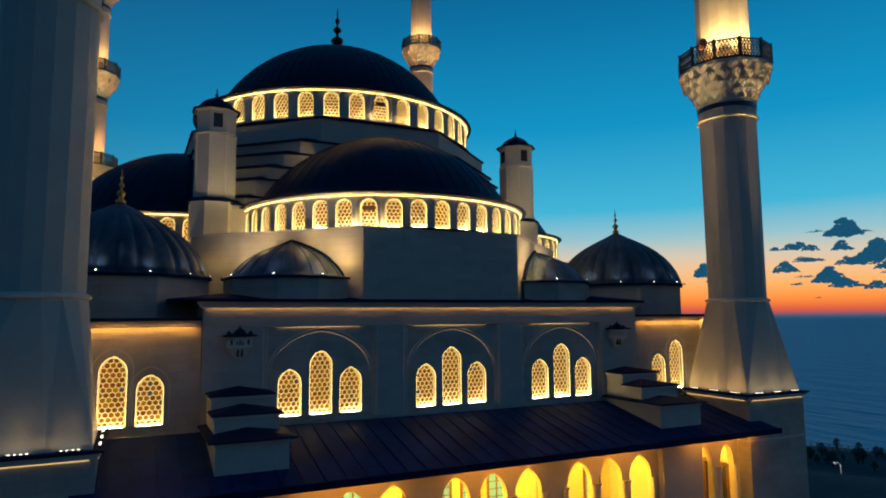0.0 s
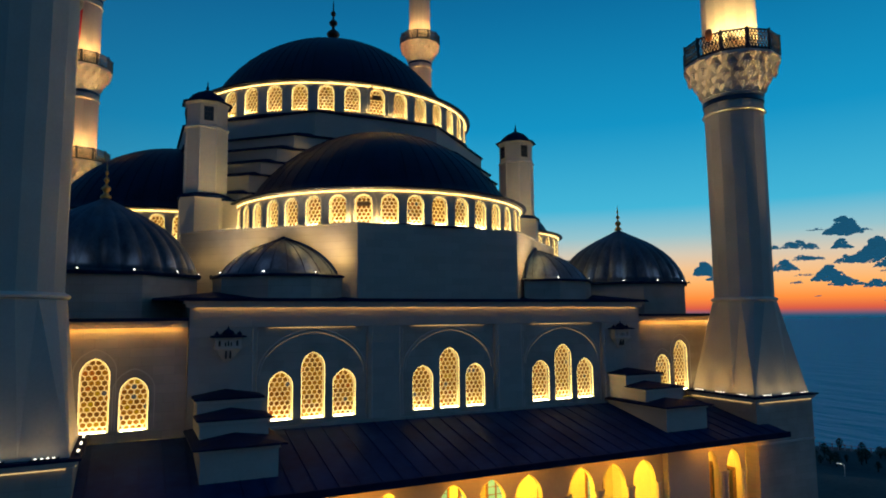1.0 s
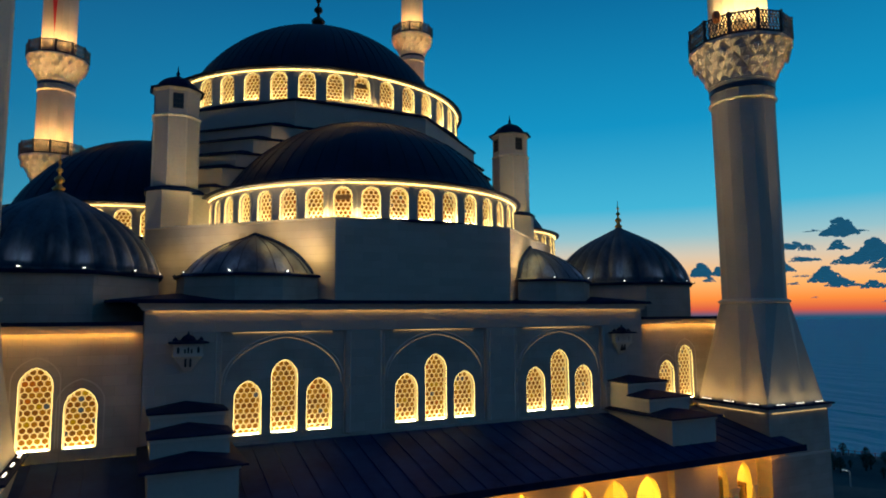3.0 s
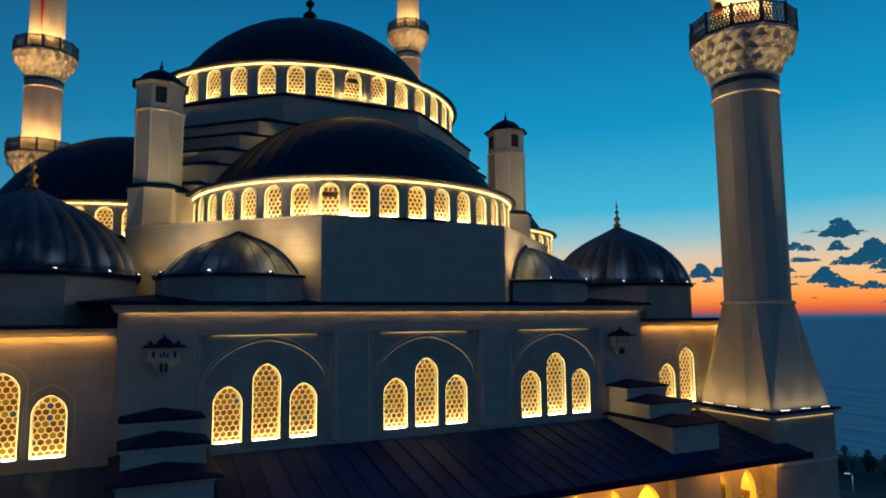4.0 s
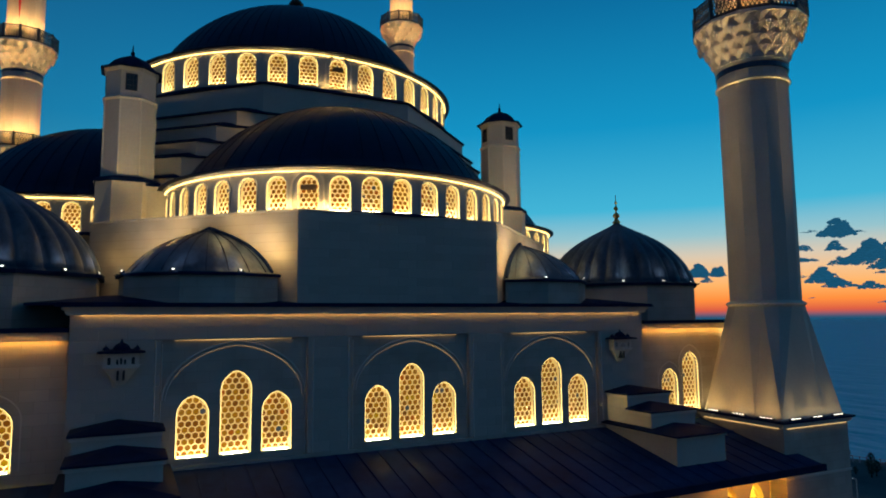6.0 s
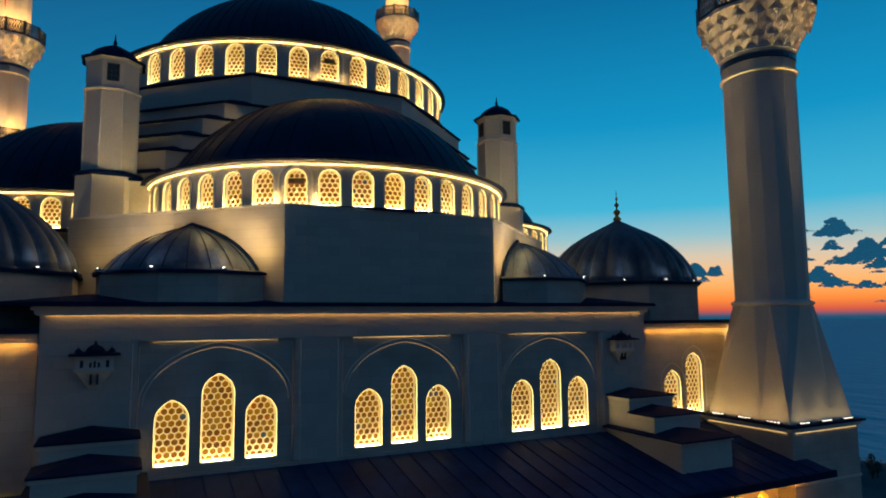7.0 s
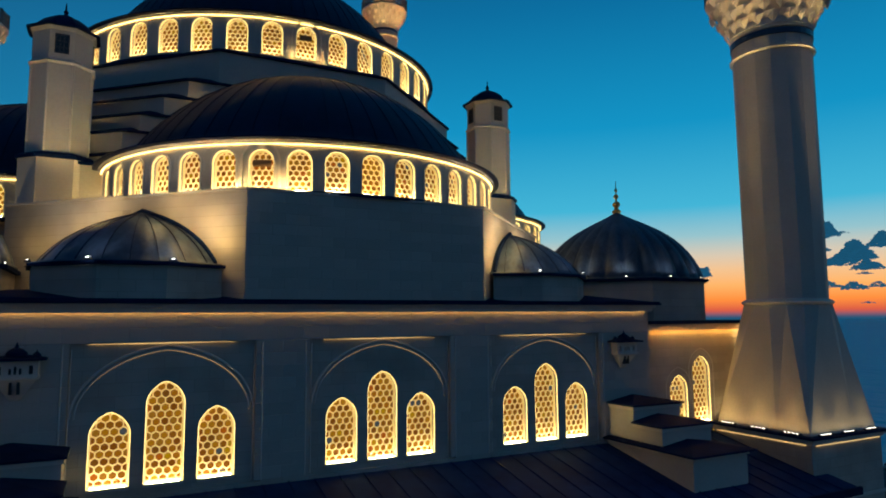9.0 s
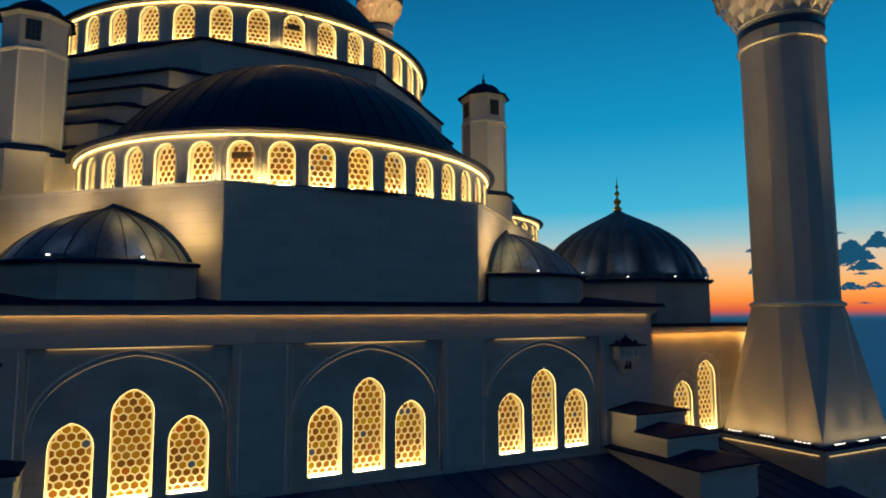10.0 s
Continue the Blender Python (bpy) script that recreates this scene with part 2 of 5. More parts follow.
def clip(poly, region):
    """poly cut to a convex counter-clockwise region."""
    out = poly
    n = len(region)
    for i in range(n):
        (ax, ay), (bx, by) = region[i], region[(i + 1) % n]
        src, out = out, []
        for j in range(len(src)):
            p, q = src[j - 1], src[j]
            dp = (bx - ax) * (p[1] - ay) - (by - ay) * (p[0] - ax)
            dq = (bx - ax) * (q[1] - ay) - (by - ay) * (q[0] - ax)
            if (dp >= 0) != (dq >= 0):
                s = dp / (dp - dq)
                out.append((p[0] + s * (q[0] - p[0]), p[1] + s * (q[1] - p[1])))
            if dq >= 0:
                out.append(q)
        if not out:
            return []
    return out


def hex_cells(outline, pitch):
    xs, zs = [p[0] for p in outline], [p[1] for p in outline]
    row_h = pitch * 0.866
    rad = pitch / math.sqrt(3)
    rows = int((max(zs) - min(zs)) / row_h) + 2
    half = int((max(xs) - min(xs)) / pitch / 2) + 2
    for r in range(rows):
        for c in range(-half, half + 1):
            cx = c * pitch + (0.5 * pitch if r % 2 else 0.0)
            cz = min(zs) + 0.1 + r * row_h
            yield cx, cz, rad


def inset(outline, d):
    """The outline drawn in by about d."""
    cx = sum(p[0] for p in outline) / len(outline)
    zs = [p[1] for p in outline]
    w = max(p[0] for p in outline) - cx
    z0, z1 = min(zs), max(zs)
    return [(cx + (x - cx) * (w - d) / w, z0 + d + (z - z0) * (z1 - z0 - 2 * d) / (z1 - z0)) for x, z in outline]


def lattice_mesh(outline, pitch, bar):
    """Hexagonal bars inside an arched outline, with a rim."""
    bm = bmesh.new()
    seen = set()
    inner = inset(outline, 0.03)
    for cx, cz, rad in hex_cells(outline, pitch):
        pts = [(cx + rad * math.sin(k * math.pi / 3), cz + rad * math.cos(k * math.pi / 3)) for k in range(6)]
        for k in range(6):
            a, b = pts[k], pts[(k + 1) % 6]
            key = (round(a[0] + b[0], 3), round(a[1] + b[1], 3))
            if key in seen:
                continue
            seen.add(key)
            sx, sz = b[1] - a[1], a[0] - b[0]
            ln = math.hypot(sx, sz)
            sx, sz = sx / ln * bar / 2, sz / ln * bar / 2
            q = [(a[0] - sx, a[1] - sz), (b[0] - sx, b[1] - sz), (b[0] + sx, b[1] + sz), (a[0] + sx, a[1] + sz)]
            area = sum(q[i][0] * q[(i + 1) % 4][1] - q[(i + 1) % 4][0] * q[i][1] for i in range(4))
            q = clip(q if area > 0 else q[::-1], inner)
            if len(q) < 3:
                continue
            f = [bm.verts.new((x, 0.0, z)) for x, z in q]
            g = [bm.verts.new((x, 0.075, z)) for x, z in q]
            bm.faces.new(f)
            for i in range(len(q)):
                bm.faces.new((f[i], g[i], g[(i + 1) % len(q)], f[(i + 1) % len(q)]))
    pierced(bm, outline, [inset(outline, 0.065)], lambda u, v, d: (u, d - 0.01, v), 0.07, back=False)
    return bm


def pane_polys(outline, pitch):
    inner = inset(outline, 0.05)
    for cx, cz, rad in hex_cells(outline, pitch):
        pts = [(cx + 0.93 * rad * math.sin(-k * math.pi / 3), cz + 0.93 * rad * math.cos(-k * math.pi / 3)) for k in range(6)]
        q = clip(pts, inner)
        if len(q) > 2 and abs(sum(q[i][0] * q[(i + 1) % len(q)][1] - q[(i + 1) % len(q)][0] * q[i][1] for i in range(len(q)))) > 0.004:
            yield q


def slab(bm, q, y0, y1):
    f = [bm.verts.new((x, y0, z)) for x, z in q]
    g = [bm.verts.new((x, y1, z)) for x, z in q]
    bm.faces.new(f)
    bm.faces.new(g[::-1])
    for i in range(len(q)):
        bm.faces.new((f[i], g[i], g[(i + 1) % len(q)], f[(i + 1) % len(q)]))

# ---- plan, in metres ----
GROUND = -12.5
SEA = -27.0
CY = 24.15          # middle of the prayer hall
AX, AY = 20.15, -2.65   # minaret axes
GALLERIES = (18.52, 29.1, 39.9)
BAYS = (-7.65, 0.0, 7.65)

# ---- main front with three arched bays ----
front = thing("wall_south", (0, 0, 0), "pale limestone front wall with three recessed arched bays", "wall", kind="structure")
WIN_HOLES = []
for bx in BAYS:
    for dx, h in ((-1.62, 2.35), (0, 3.25), (1.62, 2.35)):
        WIN_HOLES.append((bx + dx, h))
bm = bmesh.new()
recess = [[(bx - 3.03, -3.55), (bx + 3.08, -3.55), (bx + 3.08, 1.27), (bx - 3.03, 1.27)] for bx in BAYS]
pierced(bm, [(-13.6, GROUND), (13.6, GROUND), (13.6, 2.3), (-13.6, 2.3)], recess, lambda u, v, d: (u, d, v), 0.14, back=False)
part("facing", bm, STONE, front)
for bx in BAYS:
    bm = bmesh.new()
    pierced(bm, [(bx - 3.03, -3.55), (bx + 3.08, -3.55), (bx + 3.08, 1.27), (bx - 3.03, 1.27)],
            [arch(1.2, h, 0.72, True, 8, x, -3.25) for x, h in WIN_HOLES if abs(x - bx) < 2], lambda u, v, d: (u, 0.14 + d, v), 0.45, back=False)
    part("tympanum", bm, STONE, front)
    arc = arch(5.54, 4.67, 2.2, 'soft', 22, bx, -3.5)[2:]
    bm = bmesh.new()
    strip(bm, [(x, 0.13, z) for x, z in arc], 0.042, 6)
    part("arch_moulding", bm, TRIM, front)
    inner = arch(5.30, 4.54, 2.1, 'soft', 22, bx, -3.5)[2:]
    bm = bmesh.new()
    strip(bm, [(x, 0.14, z) for x, z in inner], 0.026, 6)
    part("inner_moulding", bm, TRIM, front)
    # glow lines added for light caught on the moulding, thinner where it fades
    for i0, i1, thick in ((0, 16, 0.011), (15, 22, 0.008), (21, 29, 0.0055), (28, 38, 0.0035)):
        bm = bmesh.new()
        strip(bm, [(x, 0.128, z - 0.03) for x, z in inner[i0:i1]], thick, 4)
        part("arch_glow_line", bm, GLOW_FAINT, front, "faint glow line added for light caught on the arch moulding")
    # glow strip added for the lit soffit edge, tapered where that light fades
    bm = bmesh.new()
    slab(bm, [(bx - 2.35, 1.243), (bx - 0.9, 1.230), (bx + 0.3, 1.230), (bx + 2.2, 1.244), (bx + 2.2, 1.248), (bx + 0.3, 1.260), (bx - 0.9, 1.260), (bx - 2.35, 1.249)], 0.06, 0.10)
    part("bay_glow_line", bm, LINE_GLOW, front, "slim glow strip added for the lit soffit edge over the bay")
    for sd in (-1, 1):
        bm = bmesh.new()
        strip(bm, [(bx + sd * 2.80, 0.14, -3.5), (bx + sd * 2.80, 0.14, 1.1)], 0.03, 6)
        part("edge_roll", bm, TRIM, front, "slim stone roll beside the bay")
        bm = bmesh.new()
        strip(bm, [(bx + 0.025 + sd * 3.055, 0.0, -3.5), (bx + 0.025 + sd * 3.055, 0.0, 1.2)], 0.035, 6)
        part("edge_roll", bm, TRIM, front)
        # lit bay edges drawn as added glow lines, widest at mid height
        for z0, z1, thick in ((-2.7, -1.6, 0.007), (-1.6, 0.2, 0.015), (0.2, 0.9, 0.008)):
            bm = bmesh.new()
            strip(bm, [(bx + 0.025 + sd * 3.012, 0.03, z0), (bx + 0.025 + sd * 3.012, 0.03, z1)], thick if sd > 0 else thick * 0.5, 4)
            part("edge_glow_line", bm, GLOW_FAINT, front, "faint glow line added for light falling on the bay's edge")
for s in (-1, 1):
    part("return_wall", boxes((s * 13.6 - 0.02 if s > 0 else -13.6, 13.6 if s > 0 else -13.58, 0.0, 12, GROUND, 2.3)), STONE, front)
bm = bmesh.new()
box(bm, -13.75, 13.75, -0.16, 0.3, 2.3, 2.42)
box(bm, -13.85, 13.85, -0.28, 0.3, 2.42, 2.54)
part("cornice", bm, TRIM, front)
bm = boxes((-14.05, 14.05, -0.46, 12.0, 2.54, 2.62), (-14.0, 14.0, -0.40, 11, 2.62, 2.70))
part("roof_edge", bm, LEAD_DARK, front, "dark lead roof edge")
bm = bmesh.new()
eave = [(-15.15, 0.85), (15.15, 0.85), (15.15, 4.2), (-15.15, 4.2)]
prism(bm, eave, 2.61, 2.71)
prism(bm, eave, 2.71, 3.08, [(-12.3, 2.9), (12.3, 2.9), (12.3, 4.1), (-12.3, 4.1)])
part("hipped_roof", bm, LEAD_DARK, front, "low hipped lead roof behind the cornice")
part("cornice_light", boxes((-13.3, 13.3, -0.10, -0.06, 2.27, 2.29)), LED_SOFT, front, "warm light strip under the cornice")
part("cornice_lip", boxes((-13.7, 13.7, -0.16, -0.135, 2.235, 2.3)), TRIM, front)


def arched_window(name, x, y, z, w, h, pitch, label):
    win = thing(name, (x, y, z), label, "window", "arched lattice windows", "structure")
    outline = arch(w, h, 0.72, True, 8)
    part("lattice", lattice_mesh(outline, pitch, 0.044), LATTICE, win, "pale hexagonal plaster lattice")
    for q in pane_polys(outline, pitch):
        cx, cz = sum(p[0] for p in q) / len(q), sum(p[1] for p in q) / len(q)
        bm = bmesh.new()
        slab(bm, [(px - cx, pz - cz) for px, pz in q], 0.0, 0.012)
        part("pane", bm, PANE, win, at=pose(cx, 0.055, cz))
    part("sill_light", boxes((-w / 2 + 0.1, w / 2 - 0.1, -0.19, -0.13, 0.003, 0.02)), LED_SILL, win, "warm light strip on the sill")
    bm = bmesh.new()
    strip(bm, [(px * 0.975, -0.19, pz - 0.015) for px, pz in outline[1:] + outline[:1]], 0.012, 4)
    part("reveal_light", bm, LED_EDGE, win, "thin warm light line round the reveal")
    part("sill", boxes((-w / 2 + 0.003, w / 2 - 0.003, -0.30, 0.12, -0.08, 0.002)), TRIM, win)
    part("backing", boxes((-w / 2, w / 2, 0.10, 0.13, 0.0, h)), PLASTER, win)
    return win


k = 0
for x, h in WIN_HOLES:
    k += 1
    arched_window("window_%d" % k, x, 0.14 + 0.22, -3.25, 1.2, h, 0.262, "tall pointed window with glowing hexagonal stained glass lattice" if h > 3 else "short pointed window with glowing hexagonal stained glass lattice")

# ---- side wings ----
for s, nm in ((-1, "wall_west"), (1, "wall_east")):
    wing = thing(nm, (0, 0, 0), "limestone side wing wall washed by warm cornice light", "wall", kind="structure")
    x0, x1 = sorted((s * 13.6, s * 22.6))
    holes = [arch(1.2, 3.25, 0.72, True, 8, s * 17.4, -3.25), arch(1.2, 2.35, 0.72, True, 8, s * 15.8, -3.25)]
    bm = bmesh.new()
    pierced(bm, [(x0, GROUND), (x1, GROUND), (x1, 1.35), (x0, 1.35)], holes, lambda u, v, d: (u, 0.35 + d, v), 0.45, back=False)
    part("facing", bm, STONE, wing)
    for wx, h in ((17.4, 3.25), (15.8, 2.35)):
        bm = bmesh.new()
        pierced(bm, arch(1.75, h + 0.36, 0.95, True, 10, s * wx, -3.2), [arch(1.66, h + 0.31, 0.91, True, 10, s * wx, -3.2)], lambda u, v, d: (u, 0.335 + d, v), 0.03)
        part("hood_mould", bm, TRIM, wing)
    part("side_wall", boxes((s * 22.6 - 0.2, s * 22.6 + 0.2, 0.3, 46, GROUND, 1.35)), STONE, wing)
    bm = bmesh.new()
    box(bm, x0 - (0.1 if s < 0 else -0.02), x1 + (0.1 if s > 0 else -0.02), 0.12, 0.6, 1.38, 1.52)
    box(bm, x0 - (0.2 if s < 0 else -0.02), x1 + (0.2 if s > 0 else -0.02), 0.02, 0.6, 1.52, 1.62)
    part("cornice", bm, TRIM, wing)
    part("roof_edge", boxes((x0 - (0.35 if s < 0 else -0.02), x1 + (0.35 if s > 0 else -0.02), -0.15, 46, 1.62, 1.78)), LEAD_DARK, wing, "dark lead roof edge")
    part("cornice_light", boxes((x0 + 0.3, x1 - 0.3, 0.14, 0.2, 1.33, 1.365)), LED_WING, wing, "warm light strip under the cornice")
    part("cornice_lip", boxes((x0 + 0.02, x1 - 0.02, 0.07, 0.09, 1.315, 1.40)), TRIM, wing)
    for wx, h in ((17.4, 3.25), (15.8, 2.35)):
        k += 1
        arched_window("window_%d" % k, s * wx, 0.35 + 0.22, -3.25, 1.2, h, 0.262, "pointed lattice window in the side wing, glowing amber")


# ---- domes ----
def bowl(r, z0, h, n, tip=0.0, steep=0.0):
    """The profile of a spherical cap, drawn up a little at the tip; steep blends it towards an ellipse."""
    rho = (r * r + h * h) / (2 * h)
    full = math.asin(min(1.0, r / rho))
    pts = []
    for i in range(n + 1):
        f = full * (1 - i / n)
        q, z = rho * math.sin(f), rho * (math.cos(f) - math.cos(full))
        z = z * (1 - steep) + steep * h * math.sqrt(max(0.0, 1 - (q / r) ** 2))
        pts.append((q if i < n else 0.0, z0 + z + tip * (1 - q / r) ** 4))
    return pts


def seams(parent, prof, count, a0, a1, size=0.016):
    """Raised lead rolls running up a dome."""
    bm = bmesh.new()
    strip(bm, [(q + 0.015, 0, z + 0.015) for q, z in prof if q > 0.25], size, 4)
    me = mesh_of("lead_roll", bm, LEAD)
    for k in range(count):
        part("lead_roll", me, None, parent, at=pose(0, 0, 0, 0, 0, math.degrees(a0 + (a1 - a0) * (k + 0.5) / count)))


def finial(parent, z0, h, r, mat=None):
    prof = [(r * 0.9, 0), (r * 1.0, 0.05), (r * 0.55, 0.10), (r * 0.4, 0.16), (r * 0.75, 0.22), (r * 0.85, 0.27), (r * 0.6, 0.32), (r * 0.22, 0.36), (r * 0.18, 0.42),
            (r * 0.5, 0.47), (r * 0.55, 0.51), (r * 0.35, 0.55), (r * 0.14, 0.58), (r * 0.13, 0.64), (r * 0.32, 0.68), (r * 0.30, 0.72), (r * 0.10, 0.76), (r * 0.08, 0.90), (0, 1.0)]
    bm = bmesh.new()
    lathe(bm, [(q, z0 + z * h) for q, z in prof], 16)
    part("finial", bm, mat or GOLD, parent, "dark bronze finial of stacked bulbs" if mat else "gilded finial of stacked bulbs", True)


def drum_meshes(w, h, pitch):
    outline = arch(w, h, w / 2, False, 8)
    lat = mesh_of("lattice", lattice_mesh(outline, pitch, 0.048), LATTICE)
    glass = []
    for q in pane_polys(outline, pitch):
        bm = bmesh.new()
        slab(bm, q, 0.055, 0.067)
        glass.append(mesh_of("pane", bm, PANE))
    sill = mesh_of("sill_light", boxes((-w / 2 + 0.08, w / 2 - 0.08, -0.19, -0.13, 0.003, 0.02)), LED_SILL)
    bm = bmesh.new()
    strip(bm, [(px * 0.97, -0.18, pz - 0.012) for px, pz in outline[1:] + outline[:1]], 0.012, 4)
    edge = mesh_of("reveal_light", bm, LED_EDGE)
    bm = bmesh.new()
    pierced(bm, arch(w + 0.16, h + 0.08, w / 2 + 0.08, False, 8, 0, -0.0), [outline], lambda u, v, d: (u, d - 0.26, v), 0.06)
    frame_me = mesh_of("frame", bm, TRIM)
    return lat, glass, sill, frame_me, edge, outline


def domed_drum(name, at, turn, r, zb, zt, rise, count, half, w, h, zw, meshes, label, ks, special=None, tip=0.0, rolls=60, shoulder=0.75):
    """A windowed drum under a lead dome; half: only the front half. Local -y is its front."""
    dome = thing(name, at, label, "dome")
    dome.rotation_euler = (0, 0, turn)
    lat, glass, sill, frame_me, edge, outline = meshes
    step = (math.pi if half else 2 * math.pi) / count
    a_of = lambda k: -math.pi / 2 + k * step
    bm = bmesh.new()
    hw = r * math.tan(step / 2)
    span = range(-(count // 2), count // 2 + 1) if half else range(count)
    for kk in span:
        a = a_of(kk)
        ca, sa = math.cos(a), math.sin(a)
        to3 = lambda u, v, d: ((r - d) * ca - u * sa, (r - d) * sa + u * ca, v)
        holes = [[(x, z + zw) for x, z in outline]] if kk in ks or kk - count in ks else []
        pierced(bm, [(-hw, zb), (hw, zb), (hw, zt), (-hw, zt)], holes, to3, 0.4, back=False)
    bmesh.ops.remove_doubles(bm, verts=bm.verts, dist=0.002)
    part("drum_wall", bm, SMOOTH, dome)
    a0, a1 = (-math.pi - 0.05, 0.05) if half else (0, 2 * math.pi)
    segs = 64 if half else 120
    bm = bmesh.new()
    lathe(bm, [(r - 0.1, zt - 0.02), (r + 0.12, zt), (r + 0.16, zt + 0.07), (r + 0.22, zt + 0.11), (r, zt + 0.13)], segs, a0, a1)
    part("cornice", bm, TRIM, dome, smooth=False)
    bm = bmesh.new()
    lathe(bm, [(r + 0.05, zt - 0.055), (r + 0.09, zt - 0.055), (r + 0.09, zt - 0.030), (r + 0.05, zt - 0.030)], segs, a0, a1)
    part("cornice_light", bm, LED, dome, "warm light strip under the dome's cornice")
    bm = bmesh.new()
    prof = [(r + 0.12, zt + 0.112), (r + 0.46, zt + 0.13), (r + 0.46, zt + 0.21), (r - shoulder + 0.05, zt + 0.42)] + bowl(r - shoulder, zt + 0.43, rise, 22, tip, 0.0)
    lathe(bm, prof, segs, a0, a1)
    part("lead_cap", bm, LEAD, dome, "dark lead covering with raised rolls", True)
    seams(dome, bowl(r - shoulder, zt + 0.43, rise, 14, tip, 0.0), rolls, a0, a1)
    bm = bmesh.new()
    lathe(bm, [(r + 0.02, zb - 0.12), (r + 0.42, zb - 0.10), (r + 0.40, zb + 0.03), (r - 0.05, zb + 0.10)], segs, a0, a1)
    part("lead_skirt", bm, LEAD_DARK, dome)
    for kk in ks:
        a = a_of(kk)
        m = Matrix.Translation(((r - 0.22) * math.cos(a), (r - 0.22) * math.sin(a), zw)) @ Matrix.Rotation(a + math.pi / 2, 4, "Z")
        win = part("drum_window", lat, None, dome, "round-arched amber glass window behind a hexagonal lattice", at=m)
        for pane in glass:
            part("pane", pane, None, win)
        part("sill_light", sill, None, win)
        part("frame", frame_me, None, win)
        part("reveal_light", edge, None, win)
        if kk == special:
            bm = boxes((-0.36, 0.36, -0.10, -0.03, h * 0.60, h * 0.76))
            for j in range(4):
                box(bm, -0.32, 0.32, -0.12, -0.10, h * (0.615 + 0.036 * j), h * (0.63 + 0.036 * j))
            part("vent_box", bm, BROWN, win, "brown louvred vent box")
            bm = bmesh.new()
            pierced(bm, arch(w + 0.6, h + 0.3, w / 2 + 0.3, False, 10), [arch(w + 0.42, h + 0.21, w / 2 + 0.21, False, 10)], lambda u, v, d: (u, d - 0.30, v), 0.08)
            part("hood_mould", bm, TRIM, win)
            for lx in (-0.85, 0.85):
                q = Matrix.Rotation(turn, 4, "Z") @ m @ Vector((lx, -0.55, 0.1))
                NICHE_LAMPS.append(Vector(at) + q)
    return dome


NICHE_LAMPS = []
BROWN = surface("brown_paint", (0.16, 0.09, 0.04), (0.24, 0.14, 0.07), 5, 0.6)
MAIN = drum_meshes(1.15, 1.95, 0.27)
SIDE = drum_meshes(0.98, 1.66, 0.25)
md = domed_drum("main_dome", (0, CY, 0), 0.0, 12.15, 16.45, 18.85, 7.25, 40, False, 1.15, 1.95, 16.75, MAIN,
                "great lead-covered dome on a windowed limestone drum", list(range(-13, 14)), 0, 0.45, 80, 1.3)
finial(md, 26.75, 4.6, 0.72, BRONZE)
domed_drum("half_dome", (0, 11.25, 0), 0.0, 10.0, 6.95, 8.95, 5.4, 21, True, 0.98, 1.66, 7.05, SIDE, "lead-covered half dome over a curved drum with lit windows", list(range(-10, 11)), -3, 0.0, 28)
domed_drum("half_dome", (-12.9, CY, 0), -math.pi / 2 + 0.04, 10.0, 6.95, 8.95, 6.0, 21, True, 0.98, 1.66, 7.05, SIDE, "lead-covered half dome on the flank, lit windows below", list(range(0, 11)), None, 0.0, 28)
domed_drum("half_dome", (12.4, CY, 0), math.pi / 2, 10.0, 6.95, 8.95, 5.4, 21, True, 0.98, 1.66, 7.05, SIDE, "lead-covered half dome on the flank, lit windows below", list(range(-10, 3)), None, 0.0, 28)
domed_drum("half_dome", (0, CY + 12.4, 0), math.pi, 10.0, 6.95, 8.95, 5.4, 21, True, 0.98, 1.66, 7.05, SIDE, "lead-covered half dome at the rear", [], None, 0.0, 28)

# ---- stepped octagonal tower below the main drum ----
tower = thing("stepped_base", (0, CY, 0), "stepped octagonal limestone base below the great dome", "building")


def chamfered(half, c, wide=0.0):
    """A square of that half side, wider in x if asked, each corner cut so that its side runs from -c to c."""
    w = half + wide
    return [(-c, -half), (c, -half), (w, -c), (w, c), (c, half), (-c, half), (-w, c), (-w, -c)]


z_low = 6.9
for c, z in ((9.9, 10.0), (9.25, 11.3), (8.45, 12.28), (7.4, 13.36), (6.25, 14.4), (4.75, 16.28)):
    bm = bmesh.new()
    prism(bm, chamfered(12.4, c, 0.5), z_low, z)
    part("step", bm, SMOOTH, tower)
    bm = bmesh.new()
    prism(bm, chamfered(12.55, c + 0.1, 0.5), z, z + 0.10)
    prism(bm, chamfered(12.50, c + 0.08, 0.5), z + 0.10, z + 0.34, chamfered(12.1, c - 0.35, 0.5))
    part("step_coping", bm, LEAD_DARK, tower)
    z_low = z
bm = bmesh.new()
prism(bm, ngon(40, 12.5), 16.3, 16.5)
part("drum_ledge", bm, LEAD_DARK, tower)
for sd in (-1, 1):
    x0, x1 = sorted((sd * 8.7, sd * 11.6))
    part("link_wall", boxes((x0, x1, 11.0 - CY, 12.2 - CY, 6.9, 9.3)), SMOOTH, tower)
    part("link_coping", boxes((x0, x1, 10.9 - CY, 12.3 - CY, 9.3, 9.42)), LEAD_DARK, tower)

# ---- lower body behind the front ----
body = thing("lower_body", (0, 0, 0), "limestone lower body with canted corners", "building")
c = 13.5
outline = [(-5.08, 1.0), (5.08, 1.0), (c, 9.0), (c, 14.7), (c + 8.2, 17.7), (c + 8.2, 28.3), (c, 31.3), (c, 37), (5.3, 45.2), (-5.3, 45.2), (-c, 37), (-c, 31.3), (-c - 8.2, 28.3), (-c - 8.2, 17.7), (-c, 14.7), (-c, 9.0)]
